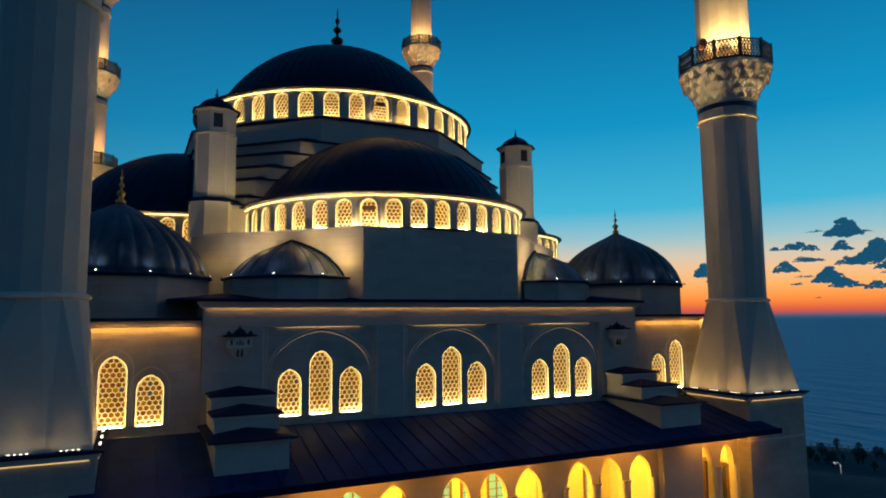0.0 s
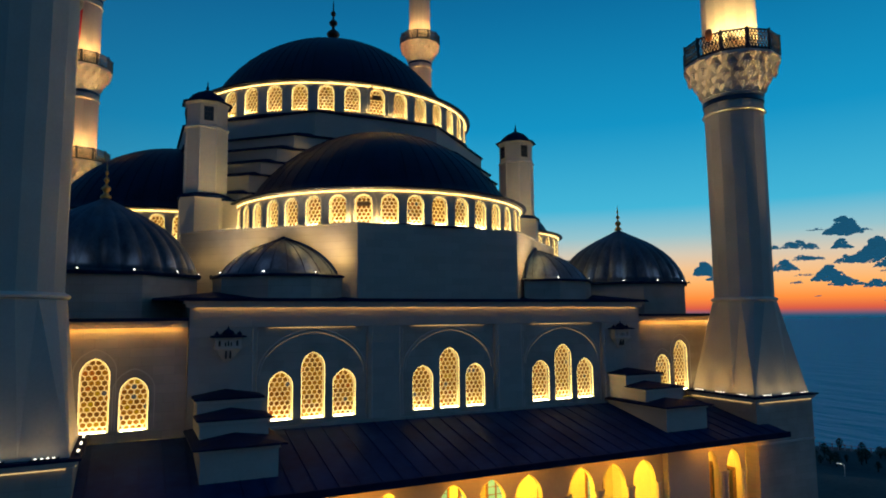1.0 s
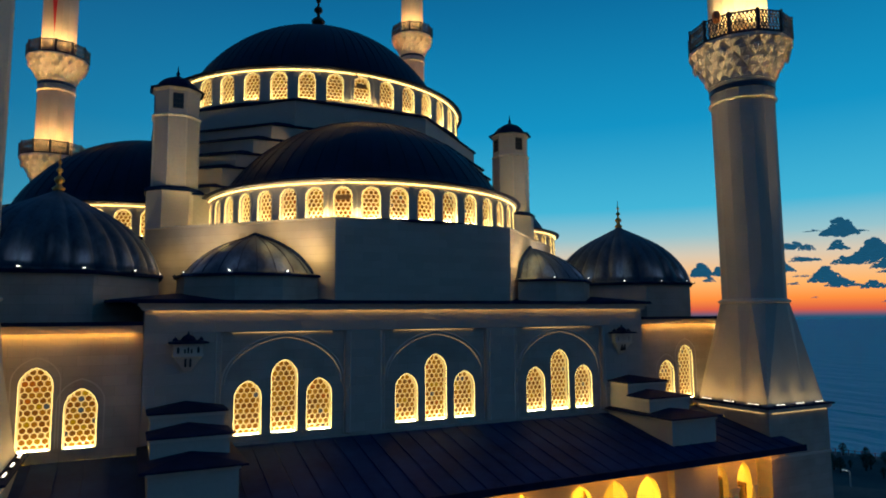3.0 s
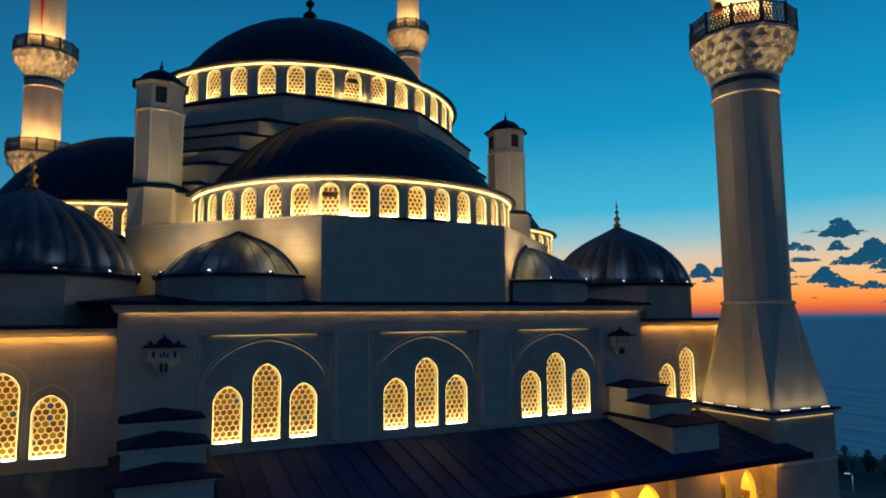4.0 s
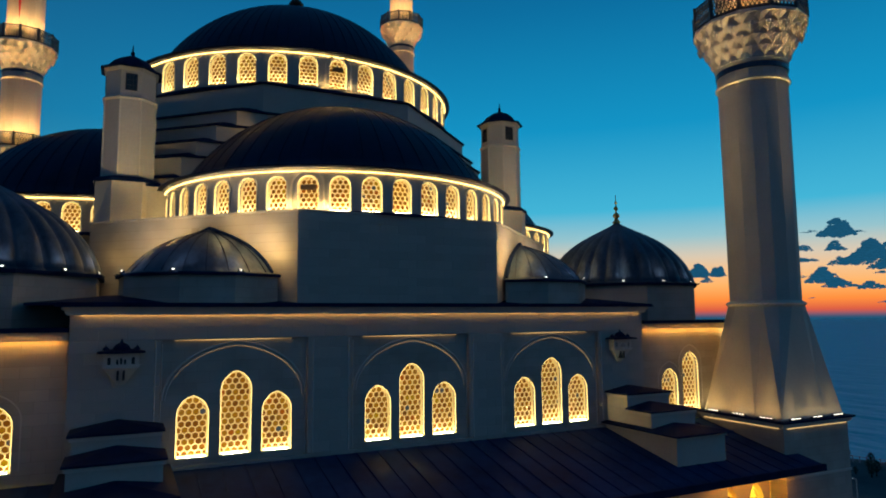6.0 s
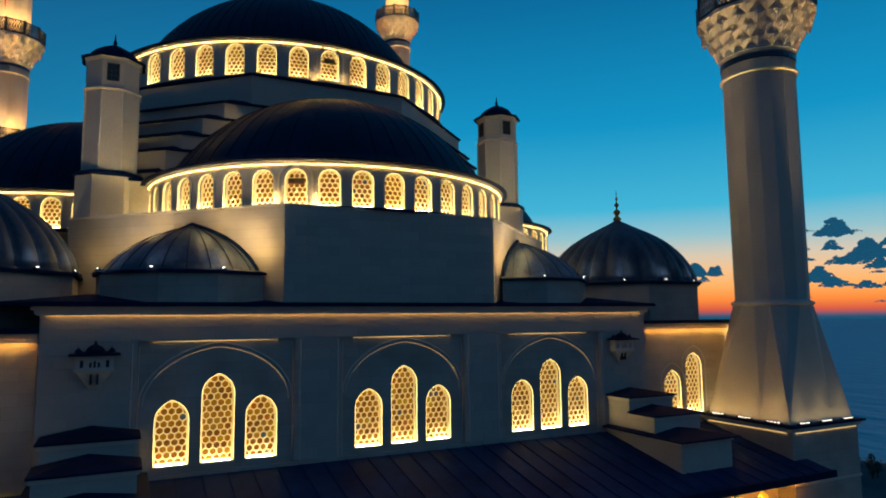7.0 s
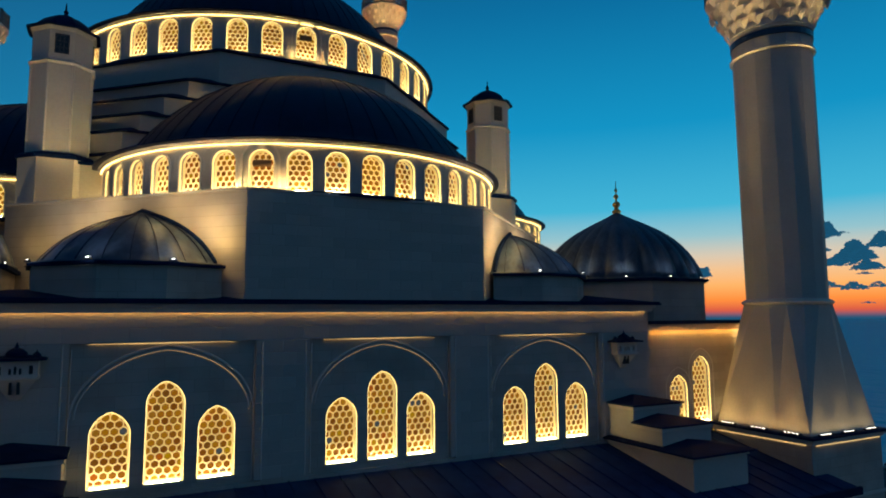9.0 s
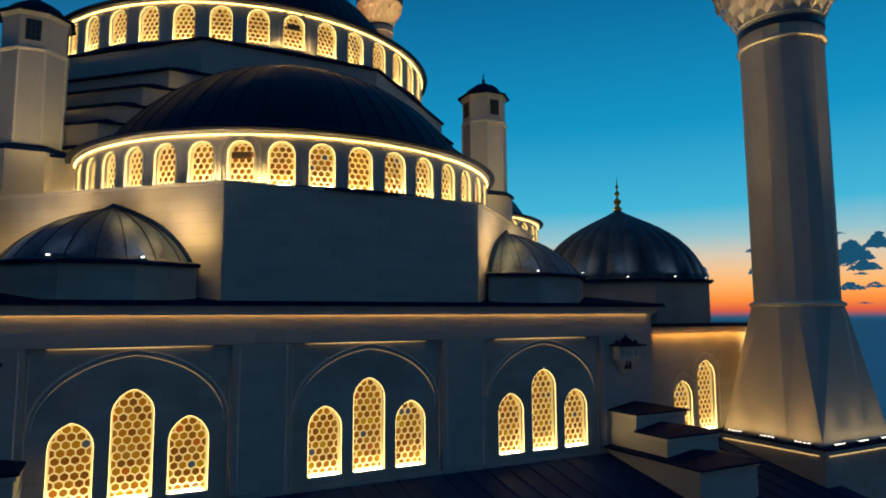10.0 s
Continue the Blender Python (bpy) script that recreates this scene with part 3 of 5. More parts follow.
bm = bmesh.new()
prism(bm, outline, 1.0, 6.80)
part("wall", bm, STONE, body)
grow = lambda pts, d: [(x + d * (1 if x > 0 else -1), y + d * (1 if y > CY else -1)) for x, y in pts]
bm = bmesh.new()
prism(bm, grow(outline, 0.05), 6.80, 6.90)
part("coping", bm, SMOOTH, body)
part("flat_roof", boxes((-22.4, 22.4, 0.6, 46, 1.5, 1.7)), LEAD_DARK, body)

# ---- weight turrets ----
def turret(x, y):
    t = thing("turret", (x, y, 0), "slim octagonal limestone turret with a small lead cap", "turret", "turrets round the great dome")
    tw = math.pi / 8
    bm = bmesh.new()
    prism(bm, chamfered(1.55, 0.75), 6.9, 9.45)
    part("pedestal", bm, SMOOTH, t)
    bm = bmesh.new()
    prism(bm, chamfered(1.66, 0.8), 9.45, 9.6)
    prism(bm, chamfered(1.62, 0.78), 9.6, 9.75, chamfered(1.42, 0.65))
    part("pedestal_coping", bm, LEAD_DARK, t)
    bm = bmesh.new()
    prism(bm, ngon(8, 1.38, turn=tw), 9.5, 14.1)
    part("shaft", bm, SMOOTH, t)
    bm = bmesh.new()
    for q in range(8):
        a = tw + q * math.pi / 4
        bm = bmesh.new()
        strip(bm, [(1.37 * math.cos(a), 1.37 * math.sin(a), 9.7), (1.37 * math.cos(a), 1.37 * math.sin(a), 14.1)], 0.06, 6)
        part("corner_roll", bm, TRIM, t)
    bm = bmesh.new()
    prism(bm, ngon(8, 1.42, turn=tw), 14.05, 14.15, ngon(8, 1.52, turn=tw))
    prism(bm, ngon(8, 1.52, turn=tw), 14.15, 14.27, ngon(8, 1.38, turn=tw))
    part("band", bm, TRIM, t)
    bm = bmesh.new()
    prism(bm, ngon(8, 1.36, turn=tw), 14.2, 15.75)
    prism(bm, ngon(8, 1.40, turn=tw), 15.7, 15.85, ngon(8, 1.5, turn=tw))
    part("head", bm, SMOOTH, t)
    bm = bmesh.new()
    lathe(bm, [(1.45, 15.85), (1.68, 15.86), (1.66, 15.94), (1.30, 16.05), (1.18, 16.25), (0.95, 16.5), (0.62, 16.72), (0.25, 16.88), (0.08, 17.0), (0.12, 17.12), (0.05, 17.25), (0.03, 17.5), (0, 17.66)], 8, tw, tw + 2 * math.pi)
    part("cap", bm, LEAD_DARK, t, "little bell-shaped lead cap with a spike")
    for q in (0, 2, 4, 6):
        a = q * math.pi / 4
        m = Matrix.Translation((1.27 * math.cos(a), 1.27 * math.sin(a), 14.55)) @ Matrix.Rotation(a + math.pi / 2, 4, "Z")
        bm = boxes((-0.30, -0.25, -0.03, 0.03, 0, 0.95), (0.25, 0.30, -0.03, 0.03, 0, 0.95), (-0.25, 0.25, -0.03, 0.03, 0.9, 0.95), (-0.25, 0.25, -0.03, 0.03, 0, 0.05))
        for j in range(1, 3):
            box(bm, -0.25 + 0.167 * j - 0.015, -0.25 + 0.167 * j + 0.015, -0.02, 0.02, 0.05, 0.9)
            box(bm, -0.25, 0.25, -0.018, 0.018, 0.3 * j - 0.015, 0.3 * j + 0.015)
        win = part("window", bm, IRON, t, "small iron-barred window", at=m)
        part("glass", boxes((-0.25, 0.25, 0.0, 0.012, 0.04, 0.92)), DARK_GLASS, win)
    return t


DARK_GLASS = material("dark_glass")[0]
DARK_GLASS.node_tree.nodes["Principled BSDF"].inputs["Base Color"].default_value = (0.02, 0.03, 0.04, 1)
DARK_GLASS.node_tree.nodes["Principled BSDF"].inputs["Roughness"].default_value = 0.08
tur = turret(-11.95, 12.3)
for x, y in ((12.25, 12.3), (-12.25, 2 * CY - 12.3), (12.25, 2 * CY - 12.3)):
    copy_thing(tur, pose(x, y, 0))

# ---- exedra half domes on the canted walls ----
def exedra(s):
    e = thing("exedra_dome", (s * 8.45, 4.05, 0), "small lead half dome against a canted limestone wall", "dome", "exedra domes")
    mid = math.radians(-135 if s < 0 else -45)
    pts = [(3.72 * math.cos(mid + a), 3.72 * math.sin(mid + a)) for a in (math.pi / 2 * v for v in (-1, -0.62, -0.25, 0.25, 0.62, 1))]
    bm = bmesh.new()
    prism(bm, pts, 1.7, 3.85)
    part("wall", bm, STONE, e)
    bm = bmesh.new()
    prism(bm, [(x * 1.04, y * 1.04) for x, y in pts], 3.85, 3.97)
    part("coping", bm, LEAD_DARK, e)
    scallop = lambda a, r, z: r * (1 - 0.012 * (0.5 - 0.5 * math.cos(24 * (a - mid))))
    bm = bmesh.new()
    lathe(bm, [(3.65, 3.97), (3.62, 4.03)] + bowl(3.42, 4.04, 1.82, 16, 0.30, 0.0), 72, mid - math.pi / 2 - 0.1, mid + math.pi / 2 + 0.1, flute=scallop)
    part("lead_cap", bm, LEAD_PALE, e, "ribbed lead covering", True)
    seams(e, bowl(3.42, 4.04, 1.82, 12, 0.30, 0.0), 12, mid - math.pi / 2, mid + math.pi / 2, 0.02)
    bm = bmesh.new()
    prof = bowl(3.42, 4.08, 1.84, 14, 0.30, 0.0)
    arc = [(sd * q * math.cos(mid + math.pi / 2), sd * q * math.sin(mid + math.pi / 2), z) for sd, pr in ((1, prof), (-1, prof[-2::-1])) for q, z in pr]
    strip(bm, arc, 0.09, 6)
    part("flashing", bm, LEAD_DARK, e)
    return e


exedra(-1)
exedra(1)

# ---- corner domes ----
def corner_dome(x):
    d = thing("corner_dome", (x, 6.2, 0), "ribbed lead corner dome with a gilded finial", "dome", "corner domes")
    tw = math.pi / 8
    bm = bmesh.new()
    prism(bm, ngon(8, 4.95, turn=tw), 1.7, 3.85)
    part("drum", bm, STONE, d)
    bm = bmesh.new()
    prism(bm, ngon(8, 5.15, turn=tw), 3.85, 4.0)
    part("coping", bm, LEAD_DARK, d)
    flutes = lambda a, r, z: r * (1 - 0.06 * (1 - abs(math.sin(14 * a))) ** 1.5 * min(1.0, r / 3.5)) if r > 0.3 else r
    bm = bmesh.new()
    lathe(bm, [(4.85, 4.0), (4.83, 4.05), (4.72, 4.12)] + bowl(4.72, 4.10, 3.45, 24, 0.72, 0.22), 224, flute=flutes)
    part("lead_cap", bm, LEAD_PALE, d, "gored lead covering, scalloped at the eaves", True)
    finial(d, 8.2, 2.0, 0.28)
    return d


cd = corner_dome(-17.5)
for x, y in ((17.5, 6.2), (-17.5, 2 * CY - 6.2), (17.5, 2 * CY - 6.2)):
    copy_thing(cd, pose(x, y, 0))


# ---- lamps ----
def spot(name, at, target, watts, colour=(1.0, 0.66, 0.28), angle=80, size=0.15, blend=0.8):
    d = bpy.data.lights.new(name, "SPOT")
    d.energy, d.color, d.spot_size, d.spot_blend, d.shadow_soft_size = watts, colour, radians(angle), blend, size
    ob = new(name, d)
    ob.matrix_world = look(at, target)
    return ob


def bulb(name, at, watts, colour=(1.0, 0.66, 0.28), size=0.1):
    d = bpy.data.lights.new(name, "POINT")
    d.energy, d.color, d.shadow_soft_size = watts, colour, size
    ob = new(name, d)
    ob.location = at
    return ob


def bar(name, at, target, watts, length, colour=(1.0, 0.66, 0.28)):
    d = bpy.data.lights.new(name, "AREA")
    d.shape, d.size, d.size_y, d.energy, d.color = "RECTANGLE", length, 0.08, watts, colour
    ob = new(name, d)
    ob.matrix_world = look(at, target)
    return ob


WARM = (1.0, 0.66, 0.23)
for at in NICHE_LAMPS:
    bulb("niche_lamp", at, 45 if at.z < 12 else 12, WARM, 0.06)
CREAM = (1.0, 0.72, 0.30)


# ---- minarets ----
def square_to_round(bm, half, z0, r, z1):
    """Facets from a square to sixteen sides: a point at each corner, three folds on each side."""
    top = [bm.verts.new((r * math.cos(a), r * math.sin(a), z1)) for a in (math.pi / 4 + math.pi / 16 + k * math.pi / 8 for k in range(16))]
    corner = [bm.verts.new((half * sx, half * sy, z0)) for sx, sy in ((1, 1), (-1, 1), (-1, -1), (1, -1))]
    for k in range(4):
        a, b = corner[k], corner[(k + 1) % 4]
        bm.faces.new((a, top[(4 * k - 1) % 16], top[4 * k]))
        mids = [bm.verts.new(a.co.lerp(b.co, f)) for f in (1 / 3, 2 / 3)]
        low = [a] + mids + [b]
        for j in range(3):
            bm.faces.new((low[j], low[j + 1], top[4 * k + j + 1], top[4 * k + j]))


def muqarnas(bm, r0, r1, z0, z1, n=18, tiers=4):
    """Tiers of hanging niches growing outward, with a ring of pendants below the second tier from the top."""
    h = (z1 - z0) / tiers
    lathe(bm, [(r0 - 0.05, z0 - 0.26), (r0 + 0.07, z0 - 0.22), (r0 + 0.07, z0 - 0.14), (r0 + 0.02, z0 - 0.12), (r0 + 0.10, z0 - 0.05), (r0 + 0.05, z0)]
          + [(r0 + (r1 - r0) * (k + 0.3) / tiers - 0.05, z0 + h * (k + 0.5)) for k in range(tiers)] + [(r1 - 0.12, z1)], 36)
    for k in range(tiers):
        ra, rb = r0 + (r1 - r0) * k / tiers, r0 + (r1 - r0) * (k + 1) / tiers
        za, zb = z0 + h * k, z0 + h * (k + 1)
        zm = za + 0.5 * h
        for j in range(n):
            a = 2 * math.pi * (j + 0.5 * (k % 2)) / n
            d = math.pi / n
            P = lambda r, t, z: bm.verts.new((r * math.cos(a + t), r * math.sin(a + t), z))
            tip = P(ra + 0.02, 0, za - 0.05 * h)
            m0, m1, m2 = P(ra + 0.45 * (rb - ra), -0.62 * d, zm), P(rb + 0.03, 0, zm + 0.1 * h), P(ra + 0.45 * (rb - ra), 0.62 * d, zm)
            t0, t1, t2 = P(rb - 0.03, -d * 0.97, zb - 0.02), P(rb + 0.05, 0, zb - 0.02), P(rb - 0.03, d * 0.97, zb - 0.02)
            for f in ((tip, m1, m0), (tip, m2, m1), (m0, m1, t1, t0), (m1, m2, t2, t1)):
                bm.faces.new(f)
            if k == 2:
                cx, cy = (rb + 0.02) * math.cos(a), (rb + 0.02) * math.sin(a)
                lathe(bm, [(0.0, zb + 0.02), (0.19, zb), (0.20, zb - 0.08), (0.15, zb - 0.10), (0.17, zb - 0.20), (0.12, zb - 0.24), (0.11, zb - 0.30), (0.04, zb - 0.42), (0.0, zb - 0.50)], 6, a, a + 2 * math.pi, cx, cy)
    ring = [(r1 - 0.12, z1 - 0.07), (r1 + 0.05, z1 - 0.07), (r1 + 0.05, z1 + 0.015), (r1 - 0.12, z1 + 0.015)]
    lathe(bm, ring, n * 2, math.pi / n / 2, 2 * math.pi + math.pi / n / 2)


def railing_panel(w, h):
    """One iron plate pierced with eight-pointed stars."""
    holes = []
    m, lo, hi = 3, 0.14, h - 0.08
    sx, sz = (w - 0.10) / m / 2, (hi - lo) / 2
    for c in range(m):
        cx, cz = -w / 2 + 0.05 + sx * (2 * c + 1), (lo + hi) / 2
        for qx, qz in ((1, 1), (-1, 1), (-1, -1), (1, -1)):
            for tri in (((0, 0), (1, 0), (0.5, 0.5)), ((0, 0), (0.5, 0.5), (0, 1)), ((1, 0), (1, 1), (0.5, 0.5)), ((0.5, 0.5), (1, 1), (0, 1))):
                g = (sum(p[0] for p in tri) / 3, sum(p[1] for p in tri) / 3)
                pts = [(cx + qx * sx * (g[0] + (u - g[0]) * 0.66), cz + qz * sz * (g[1] + (v - g[1]) * 0.66)) for u, v in tri]
                holes.append(pts if qx * qz > 0 else pts[::-1])
    bm = bmesh.new()
    pierced(bm, [(-w / 2, 0), (w / 2, 0), (w / 2, h), (-w / 2, h)], holes, lambda u, v, d: (u, d - 0.02, v), 0.04)
    return mesh_of("railing_panel", bm, IRON)


PANELS = {}


def gallery(parent, z, r0, r1, drop, lit):
    bm = bmesh.new()
    muqarnas(bm, r0, r1, z - drop, z - 0.12)
    part("corbelling", bm, TRIM, parent, "carved stalactite corbelling")
    bm = bmesh.new()
    lathe(bm, [(r0, z - 0.14), (r1 + 0.02, z - 0.14), (r1 + 0.08, z - 0.06), (r1 + 0.06, z), (r0 - 0.3, z)], 12)
    part("gallery_floor", bm, TRIM, parent)
    n = 12
    w = 2 * (r1 - 0.05) * math.tan(math.pi / n)
    if r1 not in PANELS:
        PANELS[r1] = (railing_panel(w - 0.12, 1.35), mesh_of("railing_post", boxes((-0.06, 0.06, -0.05, 0.05, 0, 1.36), (-0.075, 0.075, -0.065, 0.065, 1.36, 1.40)), IRON))
    for k in range(n):
        a = 2 * math.pi * k / n + math.pi / n
        m = Matrix.Translation(((r1 - 0.05) * math.cos(a), (r1 - 0.05) * math.sin(a), z)) @ Matrix.Rotation(a + math.pi / 2, 4, "Z")
        part("railing_panel", PANELS[r1][0], None, parent, at=m)
        b = a + math.pi / n
        m = Matrix.Translation((r1 / math.cos(math.pi / n) * 0.985 * math.cos(b), r1 / math.cos(math.pi / n) * 0.985 * math.sin(b), z)) @ Matrix.Rotation(b + math.pi / 2, 4, "Z")
        part("railing_post", PANELS[r1][1], None, parent, at=m)
    if lit:
        bm = bmesh.new()
        lathe(bm, [(r0 + 0.42, z + 0.06), (r0 + 0.52, z + 0.06), (r0 + 0.52, z + 0.14), (r0 + 0.42, z + 0.14)], 16)
        part("gallery_light", bm, GALLERY_LED, parent, "ring of warm uplights on the gallery floor")


GALLERY_LED = glow("gallery_led", (1.0, 0.66, 0.22), 12.0)


def minaret(x, y, label, lit):
    mn = thing("minaret", (x, y, 0), label, "minaret", "four corner minarets")
    part("base", boxes((-2.52, 2.52, -2.52, 2.52, GROUND, -3.5)), STONE, mn)
    part("base_light", boxes((-2.3, 2.3, -2.61, -2.57, -3.60, -3.565), (-2.61, -2.57, -2.3, 2.3, -3.60, -3.565), (2.57, 2.61, -2.3, 2.3, -3.60, -3.565)), LED_BASE, mn, "warm light strip under the base cornice")
    part("base_band", boxes((-2.57, 2.57, -2.57, 2.57, -6.05, -5.93)), TRIM, mn)
    part("base_cornice", boxes((-2.60, 2.60, -2.60, 2.60, -3.56, -3.46), (-2.68, 2.68, -2.68, 2.68, -3.46, -3.32)), TRIM, mn)
    part("base_coping", boxes((-2.80, 2.80, -2.80, 2.80, -3.32, -3.22)), LEAD_DARK, mn, "dark lead coping with floodlights on it")
    bm = bmesh.new()
    square_to_round(bm, 2.40, -3.22, 1.91, 2.6)
    part("faceted_foot", bm, SMOOTH, mn, "faceted tapering stone foot")
    bm = bmesh.new()
    lathe(bm, [(1.85, 2.50), (2.0, 2.56), (2.03, 2.66), (1.92, 2.74), (1.78, 2.8)], 32)
    part("foot_ring", bm, TRIM, mn)
    tw = math.pi / 16
    bm = bmesh.new()
    prism(bm, ngon(16, 1.81, turn=tw), 2.7, 14.98, ngon(16, 1.84, turn=tw))
    part("shaft", bm, SMOOTH, mn, "sixteen-sided limestone shaft")
    bm = bmesh.new()
    lathe(bm, [(1.86, 14.92), (1.97, 14.98), (1.97, 15.06), (1.86, 15.12)], 32)
    part("shaft_ring", bm, TRIM, mn)
    bm = bmesh.new()
    prism(bm, ngon(16, 1.86, turn=tw), 15.05, 16.6)
    part("neck", bm, SMOOTH, mn)
    bm = bmesh.new()
    lathe(bm, [(1.88, 15.62), (1.92, 15.64), (1.92, 15.92), (1.88, 15.94)], 32)
    part("blue_band", bm, BLUE_TILE, mn, "dark blue tile band")
    gallery(mn, GALLERIES[0], 1.86, 2.97, 2.3, 1 in lit)
    for n_, (z0, z1, r, g) in enumerate(((18.5, GALLERIES[1], 1.74, 2.85), (GALLERIES[1], GALLERIES[2], 1.64, 2.74))):
        bm = bmesh.new()
        prism(bm, ngon(16, r, turn=tw), z0, z1 - 2.0)
        part("shaft", bm, SMOOTH, mn)
        bm = bmesh.new()
        lathe(bm, [(r, z1 - 3.62), (r + 0.09, z1 - 3.56), (r + 0.09, z1 - 3.48), (r, z1 - 3.42)], 32)
        part("shaft_ring", bm, TRIM, mn)
        bm = bmesh.new()
        lathe(bm, [(r + 0.01, z1 - 2.92), (r + 0.05, z1 - 2.90), (r + 0.05, z1 - 2.64), (r + 0.01, z1 - 2.62)], 32)
        part("blue_band", bm, BLUE_TILE, mn)
        gallery(mn, z1, r, g, 2.3, (n_ + 2) in lit)
    bm = bmesh.new()
    prism(bm, ngon(16, 1.52, turn=tw), GALLERIES[2], 51.0)
    part("shaft", bm, SMOOTH, mn)
    bm = bmesh.new()
    lathe(bm, [(1.5, 50.9), (1.8, 51.0), (1.75, 51.2), (1.2, 54), (0.6, 57.5), (0.12, 60.4), (0.2, 60.8), (0.08, 61.2), (0.14, 61.6), (0, 62.6)], 16)
    part("spire", bm, LEAD, mn, "pointed lead spire")
    return mn


BLUE_TILE = surface("dark_blue_tile", (0.006, 0.018, 0.05), (0.012, 0.035, 0.085), 4, 0.35)
FIX_BODY = mesh_of("body", boxes((-0.42, 0.42, -0.07, 0.07, 0.0, 0.07), (-0.45, -0.42, -0.08, 0.08, 0.0, 0.10), (0.42, 0.45, -0.08, 0.08, 0.0, 0.10)), IRON)
FIX_LENS = mesh_of("lens", boxes(*[(-0.325 + 0.19 * j, -0.245 + 0.19 * j, -0.03, 0.03, 0.07, 0.09) for j in range(4)]), LED_WHITE)


def floodlight(x, y, z, turn):
    f = thing("floodlight", (x, y, z), "slim linear floodlight with four bright lenses", "floodlight", "floodlights at the minaret feet")
    f.rotation_euler = (0, 0, turn)
    part("body", FIX_BODY, None, f)
    part("lens", FIX_LENS, None, f)


for x, y, lit, lab in ((-20.27, AY, (), "tall limestone minaret with a floodlit faceted foot"), (AX, AY, (1,), "tall limestone minaret with a carved gallery and floodlit foot"),
                       (-21.85, 47.0, (1, 2), "tall limestone minaret with warm-lit galleries behind the domes"), (19.55, 48.75, (2, 3), "tall limestone minaret with warm-lit galleries behind the domes")):
    minaret(x, y, lab, lit)
    for g in lit:
        gz, gr = GALLERIES[g - 1], (2.97, 2.85, 2.74)[g - 1] - 0.35
        for a in (-160, -115, -70, -20):
            q = radians(a)
            spot("gallery_uplight", (x + gr * math.cos(q), y + gr * math.sin(q), gz + 0.2), (x + 1.2 * math.cos(q), y + 1.2 * math.sin(q), gz + 7), 2600 if y < 0 else 1500, (1.0, 0.66, 0.24) if y < 0 else (1.0, 0.56, 0.18), 75, 0.06)
        if y > 0:
            for a in (-125, -65):
                q = radians(a)
                spot("gallery_beam", (x + 2.7 * math.cos(q), y + 2.7 * math.sin(q), gz - 9.5), (x + 2.8 * math.cos(q), y + 2.8 * math.sin(q), gz), 5200, (1.0, 0.60, 0.22), 24, 0.1, 0.8)
    if y < 0:
        for sx, sy, turn in ((0, -1, 0), (0, 1, 0), (1, 0, math.pi / 2), (-1, 0, math.pi / 2)):
            for j in (-1, 0, 1):
                floodlight(x + 2.62 * sx + 1.65 * j * abs(sy), y + 2.62 * sy + 1.65 * j * abs(sx), -3.22, turn)
            power = (15 if x < 0 else 26) if sy else 46 if sx * x < 0 else 20
            tone = CREAM if sy else (1.0, 0.62, 0.19)
            bar("floodlight_beam", (x + 2.72 * sx, y + 2.72 * sy, -3.1), (x + 1.8 * sx, y + 1.8 * sy, 3.2), power * 0.42, 4.6, tone)
            for j in (-1, 0, 1):
                ox, oy = 1.65 * j * abs(sy), 1.65 * j * abs(sx)
                spot("floodlight_beam", (x + 2.68 * sx + ox, y + 2.68 * sy + oy, -3.08), (x + 2.15 * sx + ox * 0.9, y + 2.15 * sy + oy * 0.9, 6.0), power * (1.6 if sy else 2.1), tone, 90, 0.35, 1.0)
            if x > 0:
                spot("gallery_beam", (x + 2.72 * sx, y + 2.72 * sy, -3.08), (x + 2.9 * sx, y + 2.9 * sy, 18.0), 18000, (1.0, 0.68, 0.28), 12, 0.1, 0.8)

sp = thing("loudspeaker", (AX + 3.02 * math.cos(radians(196)), AY + 3.02 * math.sin(radians(196)), 19.44), "small orange-brown horn loudspeaker on the gallery railing", "loudspeaker")
bm = bmesh.new()
lathe(bm, [(0.0, 0.0), (0.16, 0.02), (0.22, 0.2), (0.24, 0.5), (0.17, 0.72), (0.0, 0.78)], 12)
part("horn", bm, surface("orange_paint", (0.35, 0.10, 0.03), (0.5, 0.16, 0.05), 5, 0.6), sp, smooth=True)

# red pennant on a rear minaret
pen = thing("pennant", (-21.85, 47.0, 0), "narrow red pennant hanging down the minaret shaft", "pennant")
bm = bmesh.new()
v = [bm.verts.new((px, py, pz)) for py in (-1.86, -1.82) for px, pz in ((-0.75, 37.2), (-0.08, 37.0), (-0.30, 31.4))]
for f in ((0, 1, 2), (5, 4, 3), (0, 3, 4, 1), (1, 4, 5, 2), (2, 5, 3, 0)):
    bm.faces.new([v[i] for i in f])
part("cloth", bm, surface("red_cloth", (0.5, 0.02, 0.03), (0.7, 0.04, 0.05), 3, 0.8), pen)

# ---- porch ----
EAVE_Y, EAVE_Z = -6.5, -5.12
ROOF = surface("porch_lead", (0.004, 0.016, 0.062), (0.014, 0.048, 0.15), 0.5, 0.62, 0.1, bump=0.3, fine=5, streak=1.0)
ROOF.node_tree.nodes["Principled BSDF"].inputs["Specular IOR Level"].default_value = 0.05
porch = thing("porch_roof", (0, 0, 0), "sloping dark lead porch roof with standing seams", "roof")
SLOPE = (EAVE_Z + 3.68) / EAVE_Y
bm = bmesh.new()
